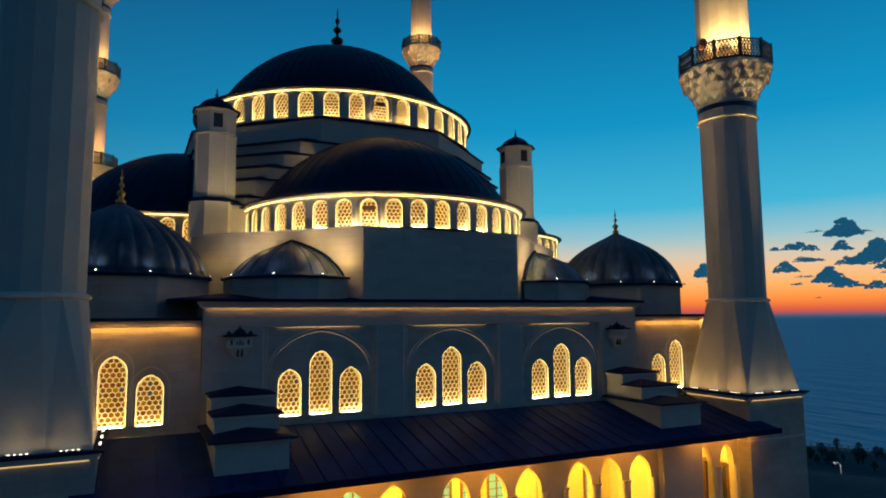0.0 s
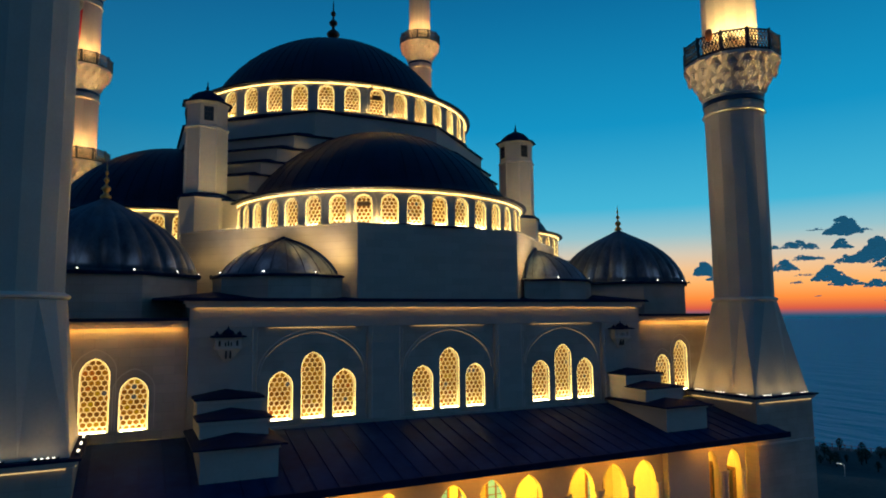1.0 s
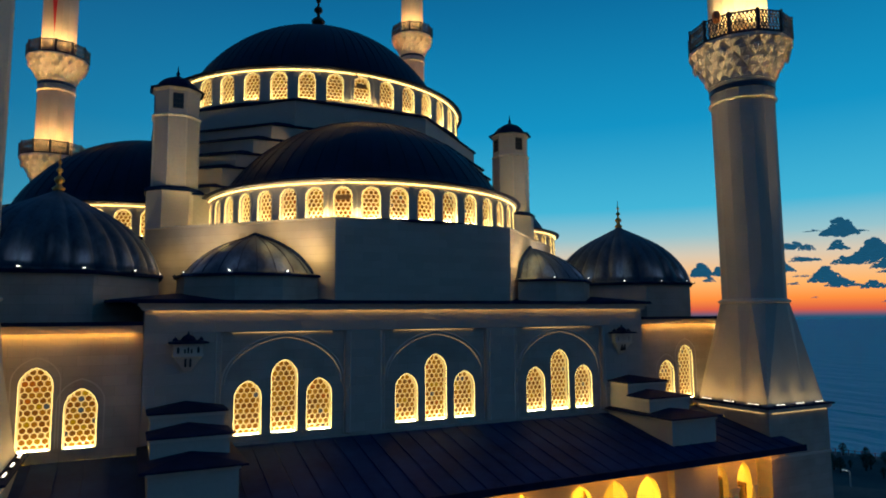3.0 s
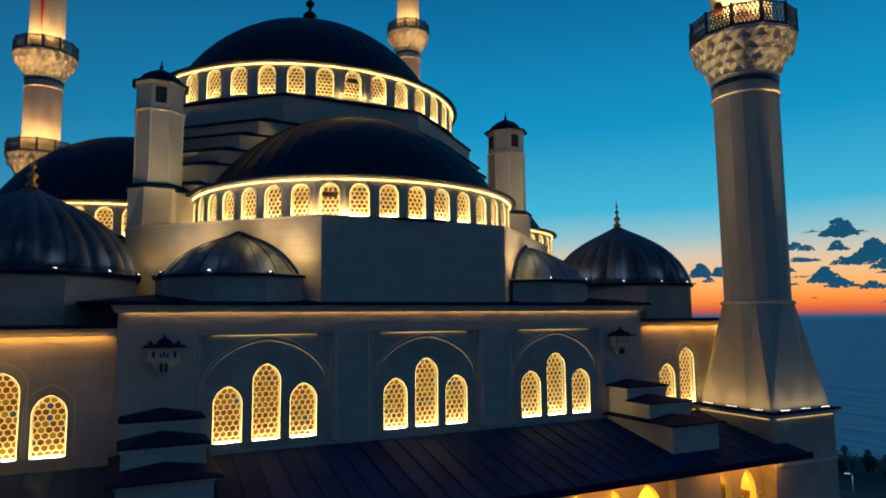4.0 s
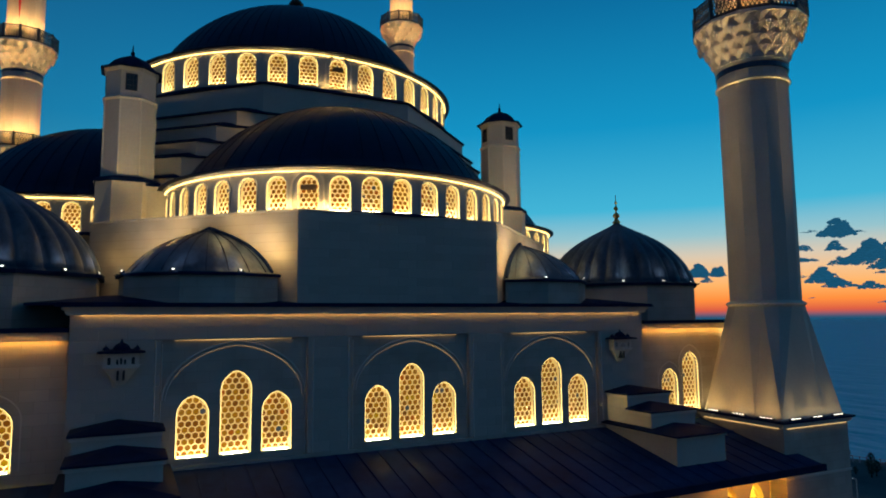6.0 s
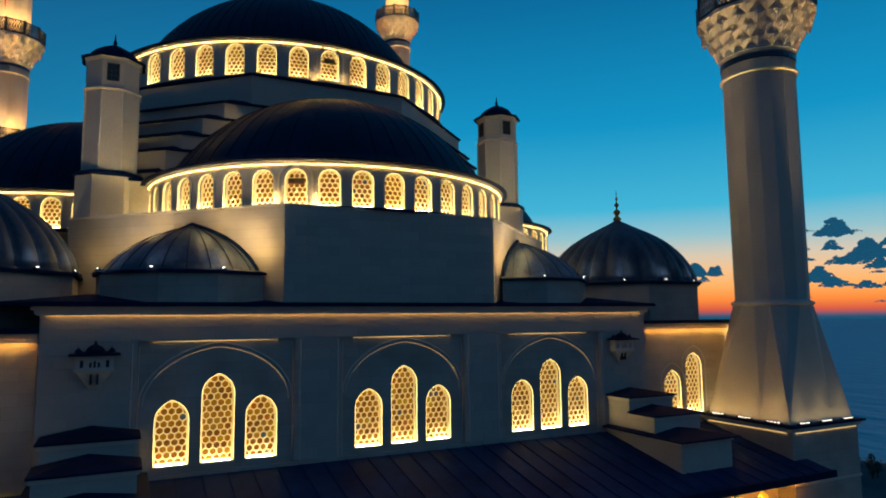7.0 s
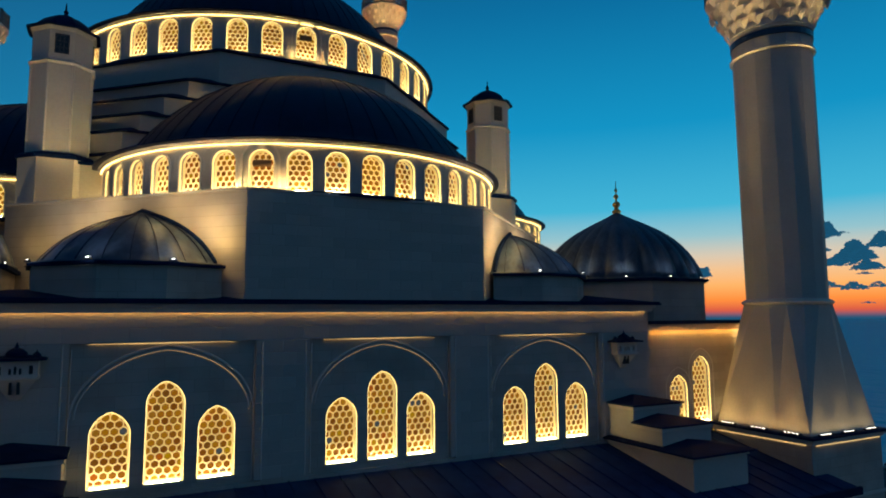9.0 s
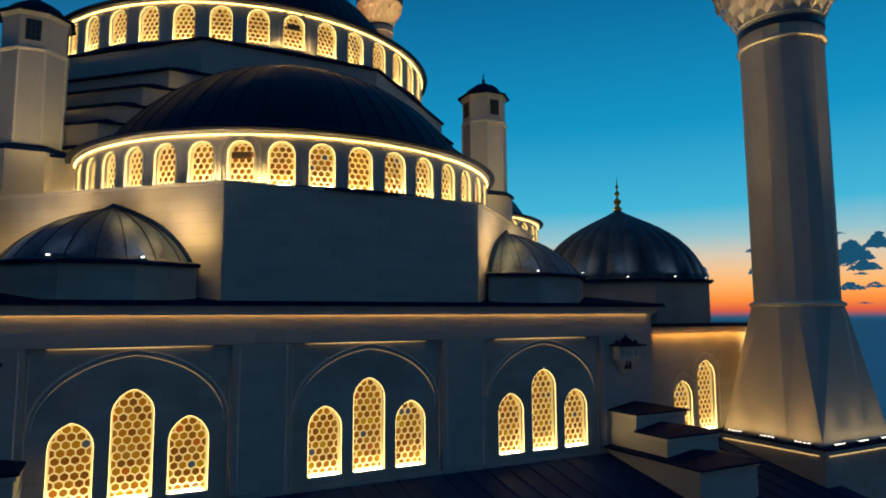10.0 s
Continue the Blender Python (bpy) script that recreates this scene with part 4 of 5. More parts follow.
v = [bm.verts.new(p) for p in ((-18.6, 0, -3.68), (18.6, 0, -3.68), (18.6, EAVE_Y, EAVE_Z), (-18.6, EAVE_Y, EAVE_Z), (-18.6, 0, -3.9), (18.6, 0, -3.9), (18.6, EAVE_Y, EAVE_Z - 0.2), (-18.6, EAVE_Y, EAVE_Z - 0.2))]
for q in ((0, 3, 2, 1), (4, 5, 6, 7), (3, 7, 6, 2), (0, 1, 5, 4), (1, 2, 6, 5), (0, 4, 7, 3)):
    bm.faces.new([v[i] for i in q])
part("sheet", bm, ROOF, porch)
SEAM = bmesh.new()
strip(SEAM, [(0, 0, -3.66), (0, EAVE_Y, EAVE_Z + 0.02)], 0.026, 4)
SEAM = mesh_of("seam", SEAM, ROOF)
x = -18.3
while x < 18.5:
    part("seam", SEAM, None, porch, at=pose(x, 0, 0))
    x += 0.92
part("gutter", boxes((-18.65, 18.65, EAVE_Y - 0.1, EAVE_Y + 0.02, EAVE_Z - 0.26, EAVE_Z + 0.05)), LEAD_DARK, porch)

arcade = thing("wall_porch", (0, 0, 0), "pointed porch arcade glowing yellow from inside", "wall", kind="structure")
ARCHES = [b + d for b in (-7.45, 0.0, 7.45) for d in (-2.1, 0, 2.1)] + [-16.4, -14.6, 14.6, 16.4]
FLOOR = -11.6
bm = bmesh.new()
pierced(bm, [(-17.4, FLOOR), (17.4, FLOOR), (17.4, -5.3), (-17.4, -5.3)], [arch(1.6 if abs(a) < 12 else 1.15, 5.4, 1.15, True, 8, a, FLOOR + 0.06) for a in ARCHES], lambda u, v, d: (u, -4.4 + d, v), 0.38)
part("arcade", bm, PLASTER, arcade)
for a in ARCHES:
    for sd in (-1, 1):
        bm = bmesh.new()
        lathe(bm, [(0.17, FLOOR + 0.1), (0.13, FLOOR + 0.3), (0.12, -7.7), (0.17, -7.5), (0.2, -7.4)], 12, cx=a + sd * (0.92 if abs(a) < 12 else 0.72), cy=-4.46)
        part("colonnette", bm, TRIM, arcade)
for a in (14.6, 16.4, -14.6, -16.4):
    bm = boxes((a - 0.57, a + 0.57, -4.3, -4.2, FLOOR + 1.0, FLOOR + 1.1), (a - 0.57, a + 0.57, -4.3, -4.2, FLOOR + 0.05, FLOOR + 0.15))
    for j in range(8):
        strip(bm, [(a - 0.5 + 0.14 * j, -4.25, FLOOR + 0.1), (a - 0.36 + 0.14 * j if j % 2 else a - 0.64 + 0.14 * j, -4.25, FLOOR + 1.0)], 0.03)
    part("balustrade", bm, TRIM, arcade)
part("floor_slab", boxes((-17.4, 17.4, -6.6, -0.02, GROUND, FLOOR)), TRIM, arcade)
part("inner_wall", boxes((-17.2, 17.2, -0.16, -0.02, FLOOR, -4.0)), PLASTER, arcade)
# the panes' blue glow is set in the material, no lamp behind
BLUE_GLASS = glow("blue_pane_glow", (0.10, 0.30, 0.42), 0.35)
dk = 0
for x in (-9.6, -6.0, -2.6, -0.9, 0.9, 2.6, 6.0, 9.4, 14.6, 16.4):
    dk += 1
    d = thing("door_%d" % dk, (x, -0.16, FLOOR), "dark wooden framed porch door with small blue panes", "door", kind="structure")
    part("frame", boxes((-0.62, -0.5, -0.12, 0, 0, 5.0), (0.5, 0.62, -0.12, 0, 0, 5.0), (-0.5, 0.5, -0.12, 0, 4.88, 5.0), (-0.04, 0.04, -0.09, -0.01, 0, 4.88)), WOOD, d)
    for r_ in range(11):
        part("rail", boxes((-0.5, 0.5, -0.07, -0.03, 0.42 * r_ + 0.1, 0.42 * r_ + 0.14)), WOOD, d)
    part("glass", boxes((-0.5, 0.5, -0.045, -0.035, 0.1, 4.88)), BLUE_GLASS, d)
d = thing("door_%d" % (dk + 1), (AX - 2.52, -2.5, FLOOR), "dark doorway with a red-brown wooden frame in the porch end", "door", kind="structure")
part("frame", boxes((-0.14, -0.01, -1.0, -0.82, 0, 4.0), (-0.14, -0.01, 0.82, 1.0, 0, 4.0), (-0.14, -0.01, -0.82, 0.82, 3.82, 4.0)), WOOD, d)
part("leaf", boxes((-0.08, -0.02, -0.82, 0.82, 0.02, 3.82)), IRON, d, "dark door leaf")
for x in (-15.5, -11, -7.45, -3.7, 0, 3.7, 7.45, 11.2, 15.5):
    bulb("porch_lamp", (x, -2.3, -5.35), 1500, (1.0, 0.52, 0.03), 0.2)
for x in (-14.5, -7.45, 0, 7.45, 15.2):
    bar("eave_lamp", (x, -5.5, -5.42), (x, -4.9, -8.0), 60, 5.0, (1.0, 0.40, 0.05))


# ---- stepped stacks on the porch roof ----
def hip(bm, x0, x1, y0, y1, z, rise):
    """A low hipped cap with an eave board; y1 is against the wall."""
    box(bm, x0, x1, y0, y1, z - 0.07, z)
    cx, w = (x0 + x1) / 2, (x1 - x0) / 2
    a = [bm.verts.new(p) for p in ((x0, y0, z), (x1, y0, z), (x1, y1, z), (x0, y1, z))]
    r = [bm.verts.new((cx, y0 + w, z + rise)), bm.verts.new((cx, y1, z + rise))] if y1 - y0 > w + 0.05 else [bm.verts.new((cx, y1 - 0.02, z + rise))] * 2
    for f in ((a[0], a[1], r[0]), (a[1], a[2], r[1], r[0]), (a[3], a[0], r[0], r[1]), (a[2], a[3], r[1])):
        u = []
        for q in f:
            if q not in u:
                u.append(q)
        bm.faces.new(u)


for s in (-1, 1):
    st = thing("roof_stack", (-11.87 if s < 0 else 12.4, 0, 0), "three stepped limestone blocks with hipped lead caps", "roof block", "stepped roof blocks")
    for hw, yf, zb, ze, over, back, nm in ((1.53, -4.85, GROUND, -3.45, 0.30, -0.02, "lower_block"), (1.42, -3.2, -3.45, -2.60, 0.14, -1.56, "middle_block"), (1.40, -1.55, -2.60, -1.92, 0.14, -0.02, "upper_block")):
        b = part(nm, boxes((-hw, hw, yf, -0.02 if nm != "middle_block" else -1.55, zb, ze)), SMOOTH, st)
        part("moulding", boxes((-hw - 0.07, hw + 0.07, yf - 0.07, back, ze - 0.13, ze)), TRIM, b)
        bm = bmesh.new()
        hip(bm, -hw - over, hw + over, yf - over, back, ze + 0.08, 0.26)
        part("cap", bm, LEAD_DARK, b, "hipped dark lead cap")
    part("lower_side", boxes((-1.42, 1.42, -1.55, -0.03, -3.45, -2.60)), SMOOTH, st)

# ---- carved birdhouses ----
for s in (-1, 1):
    b = thing("birdhouse", (s * 11.85, 0, 0), "carved stone birdhouse with a dark roof on the wall", "birdhouse", "carved birdhouses")
    bm = bmesh.new()
    holes = [arch(0.11, 0.27, 0.055, False, 4, j, 0.42) for j in (-0.40, 0.40)] + [arch(0.08, h, 0.04, False, 4, j, 0.42) for j, h in ((-0.13, 0.19), (0.0, 0.25), (0.13, 0.19))]
    pierced(bm, [(-0.56, 0.26), (0.56, 0.26), (0.56, 0.82), (-0.56, 0.82)], holes, lambda u, v, d: (u, d - 0.40, v), 0.10)
    part("front_panel", bm, TRIM, b)
    # solid dark block in place of the shade inside
    part("box", boxes((-0.56, 0.56, -0.29, 0, 0.26, 0.82)), IRON, b, "dark block for the shade behind the little arches")
    part("ledge", boxes((-0.62, 0.62, -0.47, 0, 0.30, 0.37)), TRIM, b)
    for sd in (-1, 1):
        part("side_panel", boxes((sd * 0.56 - 0.03, sd * 0.56 + 0.03, -0.395, 0, 0.262, 0.818)), TRIM, b)
    bm = bmesh.new()
    prism(bm, [(-0.14, -0.08), (0.14, -0.08), (0.14, 0), (-0.14, 0)], -0.34, 0.26, [(-0.54, -0.38), (0.54, -0.38), (0.54, 0), (-0.54, 0)])
    part("corbel", bm, TRIM, b)
    # shaded slots drawn as solid dark bars
    for j in (-0.1, 0.1):
        part("slot", boxes((j - 0.04, j + 0.04, -0.36, -0.05, -0.16, 0.2)), IRON, b, "dark bar for the shade in a slot between the brackets")
    bm = bmesh.new()
    hip(bm, -0.80, 0.80, -0.62, 0, 0.90, 0.14)
    lathe(bm, [(0.30, 0.96), (0.28, 1.06), (0.18, 1.16), (0.06, 1.22), (0.02, 1.34), (0, 1.38)], 12, cx=0, cy=-0.2)
    for j in (-0.52, 0.52):
        lathe(bm, [(0.12, 0.95), (0.10, 1.02), (0.03, 1.08), (0, 1.16)], 8, cx=j, cy=-0.2)
    part("roof", bm, LEAD_DARK, b, "little dark roof with a low dome")

SPOT_BODY = mesh_of("body", boxes((-0.06, 0.06, -0.13, 0.13, 0.0, 0.05), (-0.05, 0.0, -0.11, 0.11, 0.05, 0.13)), IRON)
SPOT_LENS = mesh_of("lens", boxes((0.0, 0.012, -0.05, 0.05, 0.08, 0.105)), LED_WHITE)


def eave_spot(x, y, z, q):
    f = thing("eave_spotlight", (x, y, z), "tiny white spotlight on the lead eave of a dome", "spotlight", "eave spotlights")
    f.rotation_euler = (0, 0, q)
    part("body", SPOT_BODY, None, f)
    part("lens", SPOT_LENS, None, f)


# ---- warm uplights and added fill lamps on the masonry ----
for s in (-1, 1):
    # canted walls beside the exedrae
    spot("wall_uplight", (s * 12.9, 7.2, 4.6), (s * 11.9, 7.5, 7.0), 12, WARM, 150, 0.08)
    # bulbs added without fixtures, hung off the wall for an even wash
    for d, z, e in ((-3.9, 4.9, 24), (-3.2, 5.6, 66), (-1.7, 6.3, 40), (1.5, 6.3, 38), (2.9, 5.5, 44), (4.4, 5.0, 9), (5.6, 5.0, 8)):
        bulb("wall_fill", (s * (8.45 + 0.725 * d + (0.42 if d < -3.5 else 0.68)), 4.2 + 0.689 * d - (0.30 if d < -3.5 else 0.70), z), e, WARM, 0.3)
    spot("turret_uplight", (s * 10.7, 6.75, 7.1), (s * 12.0, 12.3, 13.0), 560, CREAM, 55, 0.1)
    spot("turret_uplight", (s * 15.0, 10.6, 2.0), (s * 12.3, 12.1, 12.5), 600, CREAM, 45, 0.1)
    # spots added with no known lamp, to brighten the step faces
    spot("tower_fill", (s * 5.2, 10.4, 13.7), (s * 8.5, 11.6, 12.0), 26, WARM, 165, 0.3)
    spot("tower_fill", (s * 10.7, 10.2, 9.9), (s * 9.6, 13.2, 12.0), 18, WARM, 130, 0.1)
    spot("pedestal_uplight", (s * 12.6, 9.2, 7.1), (s * 12.2, 10.6, 9.0), 13, WARM, 140, 0.06)
    spot("pedestal_uplight", (s * 10.6, 9.4, 7.1), (s * 10.3, 10.9, 9.0), 14, WARM, 140, 0.06)
    # small lights at the eaves of the corner domes
    for a in (-155, -128, -100, -72, -45, -20):
        q = radians(a)
        spot("dome_uplight", (s * 17.5 + 5.05 * math.cos(q), 6.2 + 5.05 * math.sin(q), 4.1), (s * 17.5 + 4.2 * math.cos(q), 6.2 + 4.2 * math.sin(q), 6.0), 60, (0.86, 0.93, 1.0), 120, 0.2)
        eave_spot(s * 17.5 + 4.93 * math.cos(q), 6.2 + 4.93 * math.sin(q), 4.0, q)
    for a in (-60, -20, 20, 60):
        q = radians((-135 if s < 0 else -45) + a)
        spot("dome_uplight", (s * 8.55 + 3.85 * math.cos(q), 3.95 + 3.85 * math.sin(q), 4.08), (s * 8.55 + 3.0 * math.cos(q), 3.95 + 3.0 * math.sin(q), 5.6), 110, (0.86, 0.93, 1.0), 140, 0.3)
        eave_spot(s * 8.55 + 3.78 * math.cos(q), 3.95 + 3.78 * math.sin(q), 3.97, q)

# ---- land, sea, distance ----
N_SEA = Vector((0.8, 0.6, 0))
T_SEA = Vector((-0.6, 0.8, 0))


def land_height(s, t):
    f = min(max((s - 34) / 34, 0), 1)
    h = GROUND + (-23.5 - GROUND) * f * f * (3 - 2 * f)
    if s > 30:
        h += 0.7 * noise.noise(Vector((s / 14, t / 14, 0)))
    if s > 112:
        h = h + (-33 - h) * min((s - 112) / 16, 1)
    return h


bm = bmesh.new()
ss = [-4200, -1500, -500, -200, -80, 0, 20] + [28 + 4 * i for i in range(26)] + [140]
ts = [-4200, -1500, -600, -300] + [-200 + 8 * i for i in range(51)] + [300, 600, 1500, 4200]
grid = [[bm.verts.new((*(N_SEA * s + T_SEA * t).xy, land_height(s, t))) for t in ts] for s in ss]
for a, b in zip(grid, grid[1:]):
    for j in range(len(ts) - 1):
        bm.faces.new((a[j], b[j], b[j + 1], a[j + 1]))
GRASS = surface("dark_ground", (0.055, 0.062, 0.070), (0.12, 0.125, 0.12), 0.15, 0.9, fine=20)
GRASS.node_tree.nodes["Principled BSDF"].inputs["Specular IOR Level"].default_value = 0.03
g = new("ground", mesh_of("ground", bm, GRASS, True))
tagged(g, "dark sloping land down to the shore", "ground", kind="structure")

m_sea, n, l, p = material("sea_water")
p.inputs["Base Color"].default_value = (0.004, 0.50, 0.55, 1)
p.inputs["Roughness"].default_value = 0.5
p.inputs["Specular IOR Level"].default_value = 0.12
co = n.new("ShaderNodeTexCoord")
mp = n.new("ShaderNodeMapping")
mp.inputs["Rotation"].default_value = (0, 0, radians(-37))
mp.inputs["Scale"].default_value = (0.09, 0.028, 1)
l.new(co.outputs["Object"], mp.inputs[0])
a = n.new("ShaderNodeTexNoise")
a.inputs["Scale"].default_value, a.inputs["Detail"].default_value = 1.0, 8
l.new(mp.outputs[0], a.inputs[0])
bp = n.new("ShaderNodeBump")
bp.inputs["Strength"].default_value, bp.inputs["Distance"].default_value = 1.0, 5.0
l.new(a.outputs[0], bp.inputs["Height"])
l.new(bp.outputs[0], p.inputs["Normal"])
bm = bmesh.new()
lathe(bm, [(4900, SEA), (1500, SEA), (400, SEA), (0, SEA)], 96)
sea = tagged(new("water", mesh_of("water", bm, m_sea)), "calm dark blue sea reaching the horizon", "sea", kind="structure")

# clouds low over the sunset: bearing, elevation, width, height in degrees
CLOUD = surface("dusk_cloud", (0.08, 0.15, 0.20), (0.16, 0.27, 0.34), 0.004, 1.0, bump=0.0)
# faint blue glow put in to lift the clouds from black
CLOUD.node_tree.nodes["Principled BSDF"].inputs["Emission Color"].default_value = (0.05, 0.42, 0.75, 1)
CLOUD.node_tree.nodes["Principled BSDF"].inputs["Emission Strength"].default_value = 0.16
bm = bmesh.new()
bmesh.ops.create_icosphere(bm, subdivisions=2, radius=1.0)
bm.verts.index_update()
BLOB = [q.co.copy() for q in bm.verts]
BLOB_FACES = [[q.index for q in f.verts] for f in bm.faces]
bm.free()
for az, el, w, h in ((57.7, 6.3, 2.6, 1.8), (57.6, 4.95, 1.5, 1.0), (58.6, 3.9, 3.2, 1.2), (59.8, 4.5, 3.0, 2.0), (60.6, 3.5, 2.2, 1.2), (56.6, 2.7, 2.4, 1.5), (57.6, 2.2, 2.2, 1.1), (54.4, 5.15, 2.0, 1.0),
                     (55.5, 4.9, 1.3, 0.6), (55.3, 4.1, 2.3, 0.7), (53.7, 3.45, 1.9, 1.1), (47.7, 3.5, 1.7, 1.7), (48.3, 2.7, 1.0, 0.6), (49.2, 3.4, 1.2, 1.3), (59.7, 1.95, 1.8, 0.9), (61.2, 2.0, 1.4, 0.6),
                     (55.0, 2.75, 1.5, 0.28), (54.4, 2.2, 0.9, 0.35), (55.9, 6.2, 1.4, 0.25), (56.8, 5.9, 0.8, 0.4), (55.8, 1.1, 0.5, 0.2), (58.6, 2.0, 1.2, 0.45), (60.4, 2.9, 1.1, 0.35), (53.0, 5.0, 0.8, 0.5),
                     (58.9, 6.0, 1.5, 0.35), (61.6, 5.2, 2.2, 1.4), (60.5, 0.7, 1.0, 0.25), (63.8, 3.4, 2.8, 1.2), (66.5, 5.0, 3.6, 1.4)):
    rr = 3600.0
    c = Vector((math.sin(radians(az)) * rr, math.cos(radians(az)) * rr, math.tan(radians(el + 0.25)) * rr))
    side = Vector((math.cos(radians(az)), -math.sin(radians(az)), 0))
    verts, faces = [], []
    rnd = random.Random(int(az * 10 + el * 100))
    W, H = math.tan(radians(w / 2)) * rr, math.tan(radians(h / 2)) * rr
    top = [rnd.uniform(0.25, 1.0) for j in range(5)]
    for j in range(int(50 + 45 * w)):
        u = rnd.uniform(-1, 1)
        f = (u + 1) * 1.999
        rim = (top[int(f)] * (1 - f % 1) + top[int(f) + 1] * (f % 1)) * (1 - abs(u) ** 2.2)
        size = min(H * rnd.uniform(0.10, 0.34), 0.30 * W) * (1.05 - 0.75 * abs(u))
        o = side * (u * W) + Vector((0, 0, H * (rnd.uniform(-0.1, 1.5) * rim - 0.62 + 0.12 * rnd.random())))
        for d in BLOB:
            k_ = 1 + 0.5 * noise.noise(d * 2.2 + Vector((j * 3.1, az, el))) + 0.28 * noise.noise(d * 5.5 + Vector((j * 1.7, el, az)))
            verts.append(o + side * (d.x * size * 1.35 * k_) + side.cross(Vector((0, 0, 1))) * (d.y * size * k_) + Vector((0, 0, d.z * size * k_ * (0.9 if d.z > 0 else 0.55))))
        faces += [[i + j * len(BLOB) for i in f] for f in BLOB_FACES]
    me = bpy.data.meshes.new("cloud")
    me.from_pydata(verts, [], faces)
    me.materials.append(CLOUD)
    for f in me.polygons:
        f.use_smooth = True
    ob = new("cloud", me)
    ob.location = c
    tagged(ob, "small dark blue dusk cloud over the sea", "cloud", "low clouds", "structure")


# ---- trees, fence and lamps by the shore ----
LEAF = surface("dark_foliage", (0.012, 0.022, 0.012), (0.035, 0.055, 0.022), 2.0, 0.8)
BARK = surface("bark", (0.04, 0.03, 0.02), (0.09, 0.07, 0.05), 4, 0.9)


def tree_at(s, t, h, slim, seed):
    rnd = random.Random(seed)
    p0 = N_SEA * s + T_SEA * t
    tr = thing("tree", (p0.x, p0.y, land_height(s, t) - 0.1), "small dark conifer near the shore" if slim else "dark bushy tree near the shore", "tree", "shore trees")
    bm = bmesh.new()
    lathe(bm, [(0.14, 0), (0.09, h * 0.35), (0.04, h * 0.8), (0, h * 0.85)], 8)
    for j in range(6):
        a, z = rnd.uniform(0, 6.28), h * rnd.uniform(0.3, 0.6)
        strip(bm, [(0, 0, z), (math.cos(a) * h * 0.2, math.sin(a) * h * 0.2, z + h * 0.15)], 0.03)
    part("trunk", bm, BARK, tr)
    bm = bmesh.new()
    for j in range(420):
        z = rnd.random()
        if slim:
            rad = h * 0.19 * (1 - z) ** 0.8 + 0.05
            z = h * (0.12 + 0.86 * z)
        else:
            rad = h * 0.46 * math.sin(math.pi * (0.12 + 0.85 * z)) * (0.75 + 0.35 * noise.noise(Vector((seed, z * 4, 1.3))))
            z = h * (0.28 + 0.68 * z)
        a, q = rnd.uniform(0, 6.28), rad * rnd.random() ** 0.45
        c = Vector((q * math.cos(a), q * math.sin(a), z))
        e = h * rnd.uniform(0.03, 0.06)
        d1 = Vector((rnd.gauss(0, 1), rnd.gauss(0, 1), rnd.gauss(0, 1))).normalized()
        d2 = d1.orthogonal().normalized()
        bm.faces.new([bm.verts.new(c + w) for w in (d1 * e, d2 * e * 0.6, -d1 * e, -d2 * e * 0.6)])
    part("crown", bm, LEAF, tr)
    return tr


rnd = random.Random(5)
for j in range(62):
    tree_at(rnd.uniform(92, 110), -62 + 0.82 * j + rnd.uniform(-1, 1), rnd.uniform(1.3, 2.9), False, j)
for s, t, h in ((69, -21, 3.4), (70, -25, 2.8), (74, -28, 3.0), (56, -19.6, 2.2), (55, -22.6, 2.5), (58, -24.4, 2.8), (62, -20.5, 3.2)):
    tree_at(s, t, h, True, int(s))
fence = thing("shore_fence", (0, 0, 0), "low white post fence along the shore", "fence")
PALE = surface("pale_paint", (0.35, 0.36, 0.36), (0.5, 0.5, 0.5), 4, 0.6)
POST = mesh_of("post", boxes((-0.08, 0.08, -0.08, 0.08, 0, 1.15), (-0.11, 0.11, -0.11, 0.11, 1.15, 1.22)), PALE)
for j in range(90):
    q = N_SEA * 109.5 + T_SEA * (-62 + j)
    part("post", POST, None, fence, at=pose(q.x, q.y, land_height(109.5, -62 + j) - 0.1, 0, 0, 36.9))
bm = bmesh.new()
strip(bm, [(*(N_SEA * 109.5 + T_SEA * (-62 + j)).xy, land_height(109.5, -62 + j) + 0.95) for j in range(90)], 0.05)
part("rail", bm, PALE, fence)


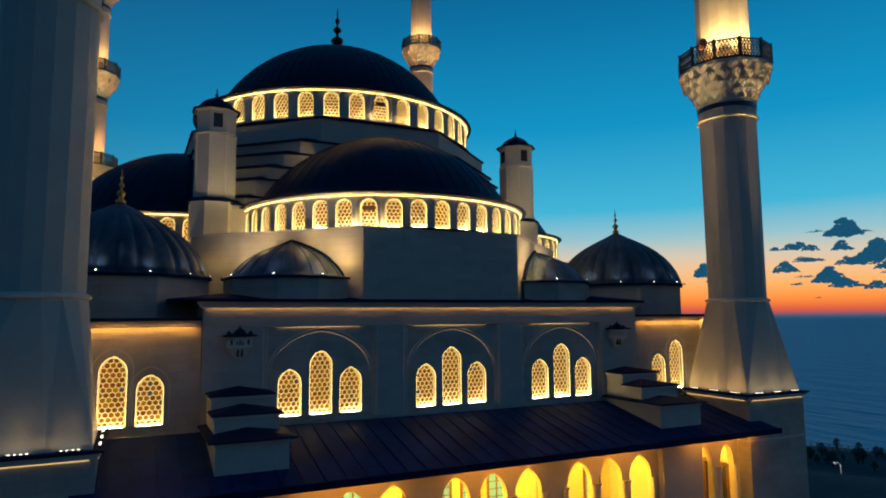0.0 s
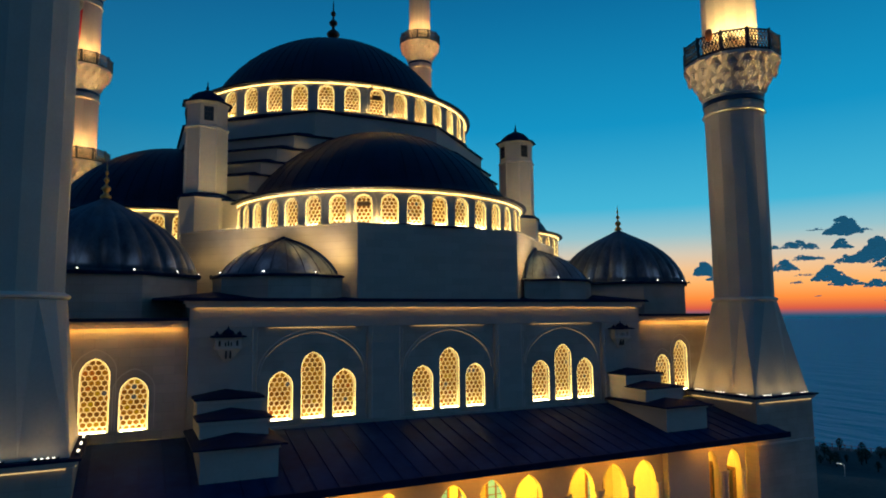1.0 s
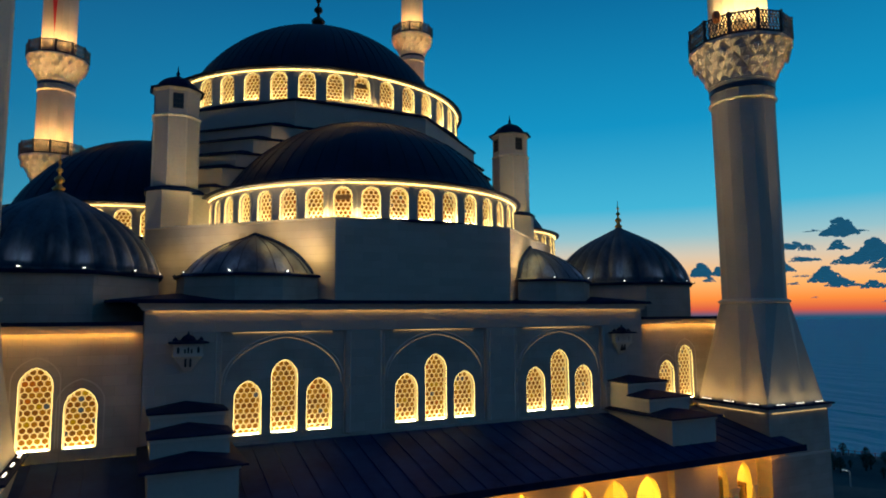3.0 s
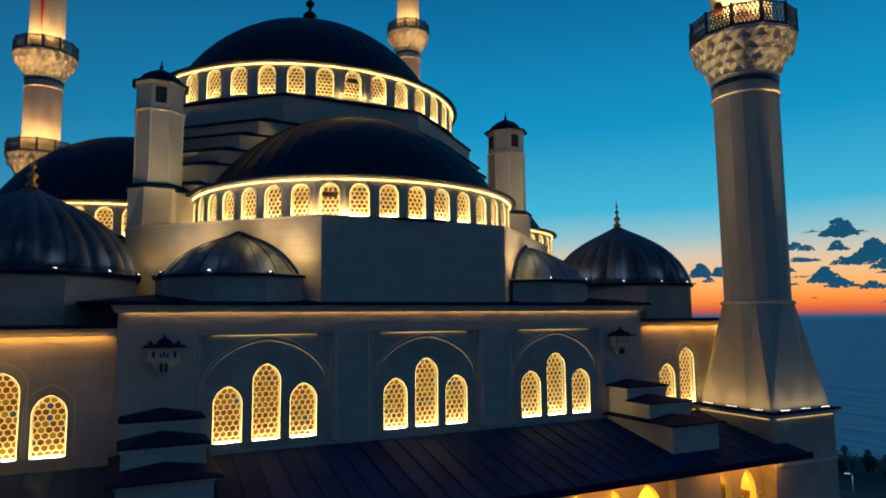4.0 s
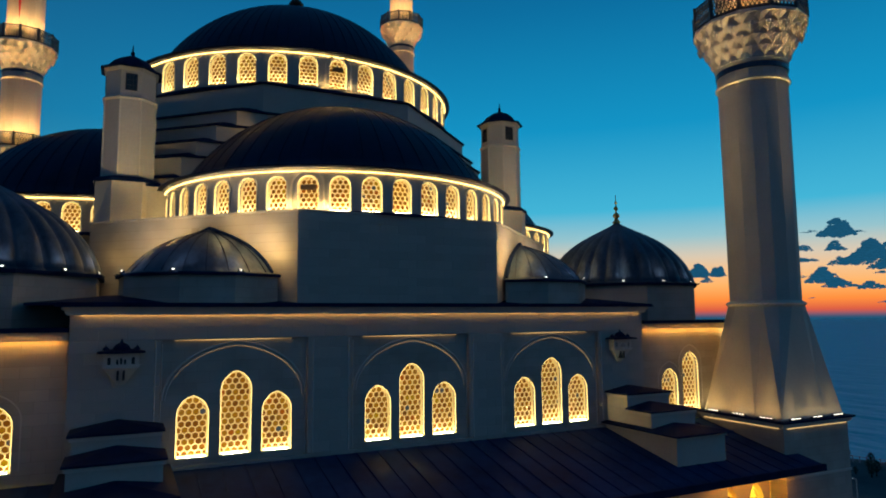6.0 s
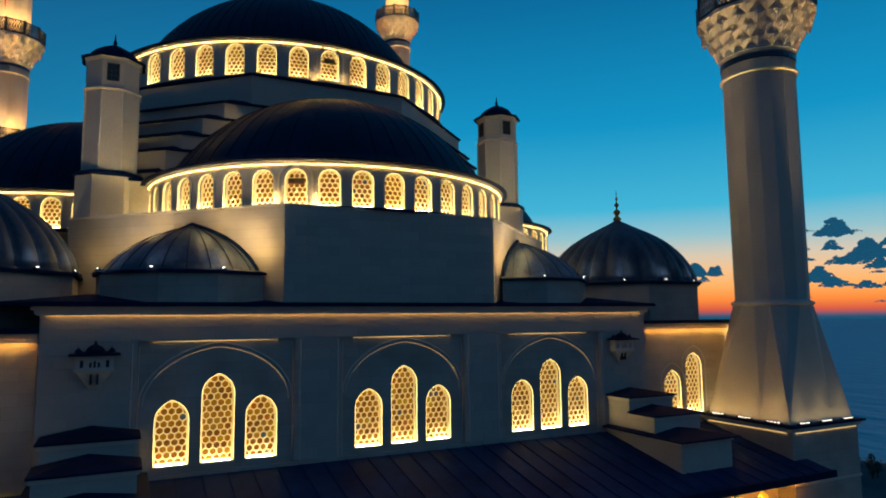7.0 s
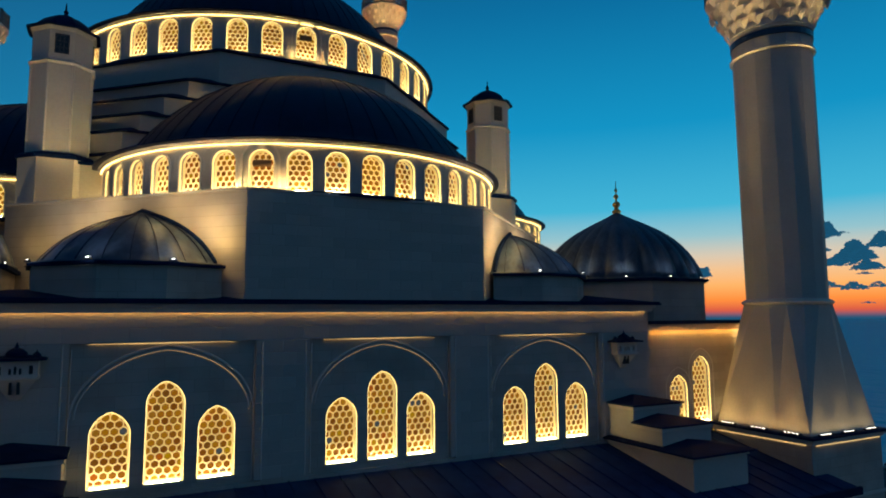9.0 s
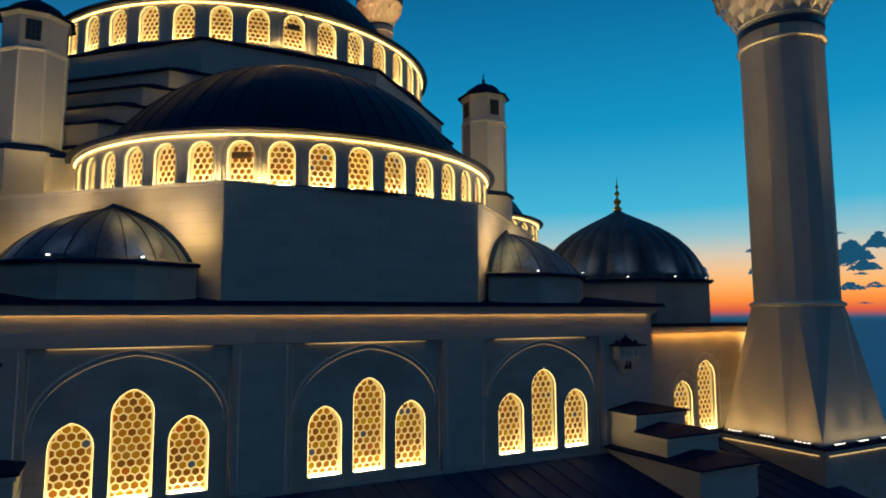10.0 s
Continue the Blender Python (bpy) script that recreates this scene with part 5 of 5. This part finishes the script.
def street_lamp(s, t, h, turn):
    q = N_SEA * s + T_SEA * t
    z = land_height(s, t)
    la = thing("street_lamp", (q.x, q.y, z), "slim pale street lamp with a lit white head", "street lamp", "street lamps")
    la.rotation_euler = (0, 0, turn)
    bm = bmesh.new()
    strip(bm, [(0, 0, -0.2), (0, 0, h * 0.92), (0.12, 0, h * 0.98), (0.45, 0, h)], 0.07, 8)
    part("pole", bm, PALE, la)
    part("head", boxes((0.3, 0.95, -0.14, 0.14, h, h + 0.1)), PALE, la)
    part("lamp", boxes((0.34, 0.9, -0.11, 0.11, h - 0.03, h - 0.005)), LED_WHITE, la)
    spot("street_lamp_beam", (q.x, q.y, z + h - 0.15), (q.x, q.y, z), 800, (1, 0.93, 0.8), 140)


street_lamp(58, -21.4, 2.6, 2.4)
street_lamp(80, -23.0, 3.4, 2.4)
street_lamp(70, -34, 3.4, 0.6)
q = N_SEA * 63 + T_SEA * (-29)
hut = thing("utility_hut", (q.x, q.y, land_height(63, -29)), "plain pale rendered utility hut", "hut")
part("wall", boxes((-2.2, 2.2, -1.8, 1.8, -0.5, 2.6)), PALE, hut)
part("roof", boxes((-2.35, 2.35, -1.95, 1.95, 2.6, 2.8)), LEAD_DARK, hut)

# ---- sawn stone blocks on the front ----
BW, BH = 0.95, 0.42
bm = bmesh.new()
pts = [(0.006, 0.006), (BW - 0.006, 0.006), (BW - 0.006, BH - 0.006), (0.006, BH - 0.006)]
top = [(0.012, 0.012), (BW - 0.012, 0.012), (BW - 0.012, BH - 0.012), (0.012, BH - 0.012)]
lo = [bm.verts.new((x, 0.004, z)) for x, z in pts]
hi = [bm.verts.new((x, -0.004, z)) for x, z in top]
bm.faces.new(hi)
for i in range(4):
    bm.faces.new((lo[i], lo[(i + 1) % 4], hi[(i + 1) % 4], hi[i]))
STONE_MESH = mesh_of("stone", bm, BLOCK)


def courses(parent, x0, x1, y, z0, z1):
    """Running bond of separate stones on an upright face that looks to -y."""
    rows = max(1, round((z1 - z0) / BH))
    h = (z1 - z0) / rows
    for r in range(rows):
        x = x0 - (BW * 0.5 if r % 2 else 0.0)
        while x < x1 - 0.02:
            a, b = max(x, x0), min(x + BW, x1)
            if b - a > 0.08:
                m = Matrix.Translation((a, y + random.uniform(-0.0015, 0.0015), z0 + r * h)) @ Matrix.Diagonal(((b - a) / BW, 1, h / BH, 1))
                part("stone", STONE_MESH, None, parent, at=m)
            x += BW


for x0, x1 in ((-13.58, -10.5), (-4.8, -2.85), (2.85, 4.8), (10.5, 13.58)):
    courses(front, x0, x1, -0.003, -3.5, 1.27)
courses(front, -13.58, 13.58, -0.003, 1.29, 2.22)
courses(body, -5.06, 5.06, 0.997, 2.72, 6.79)
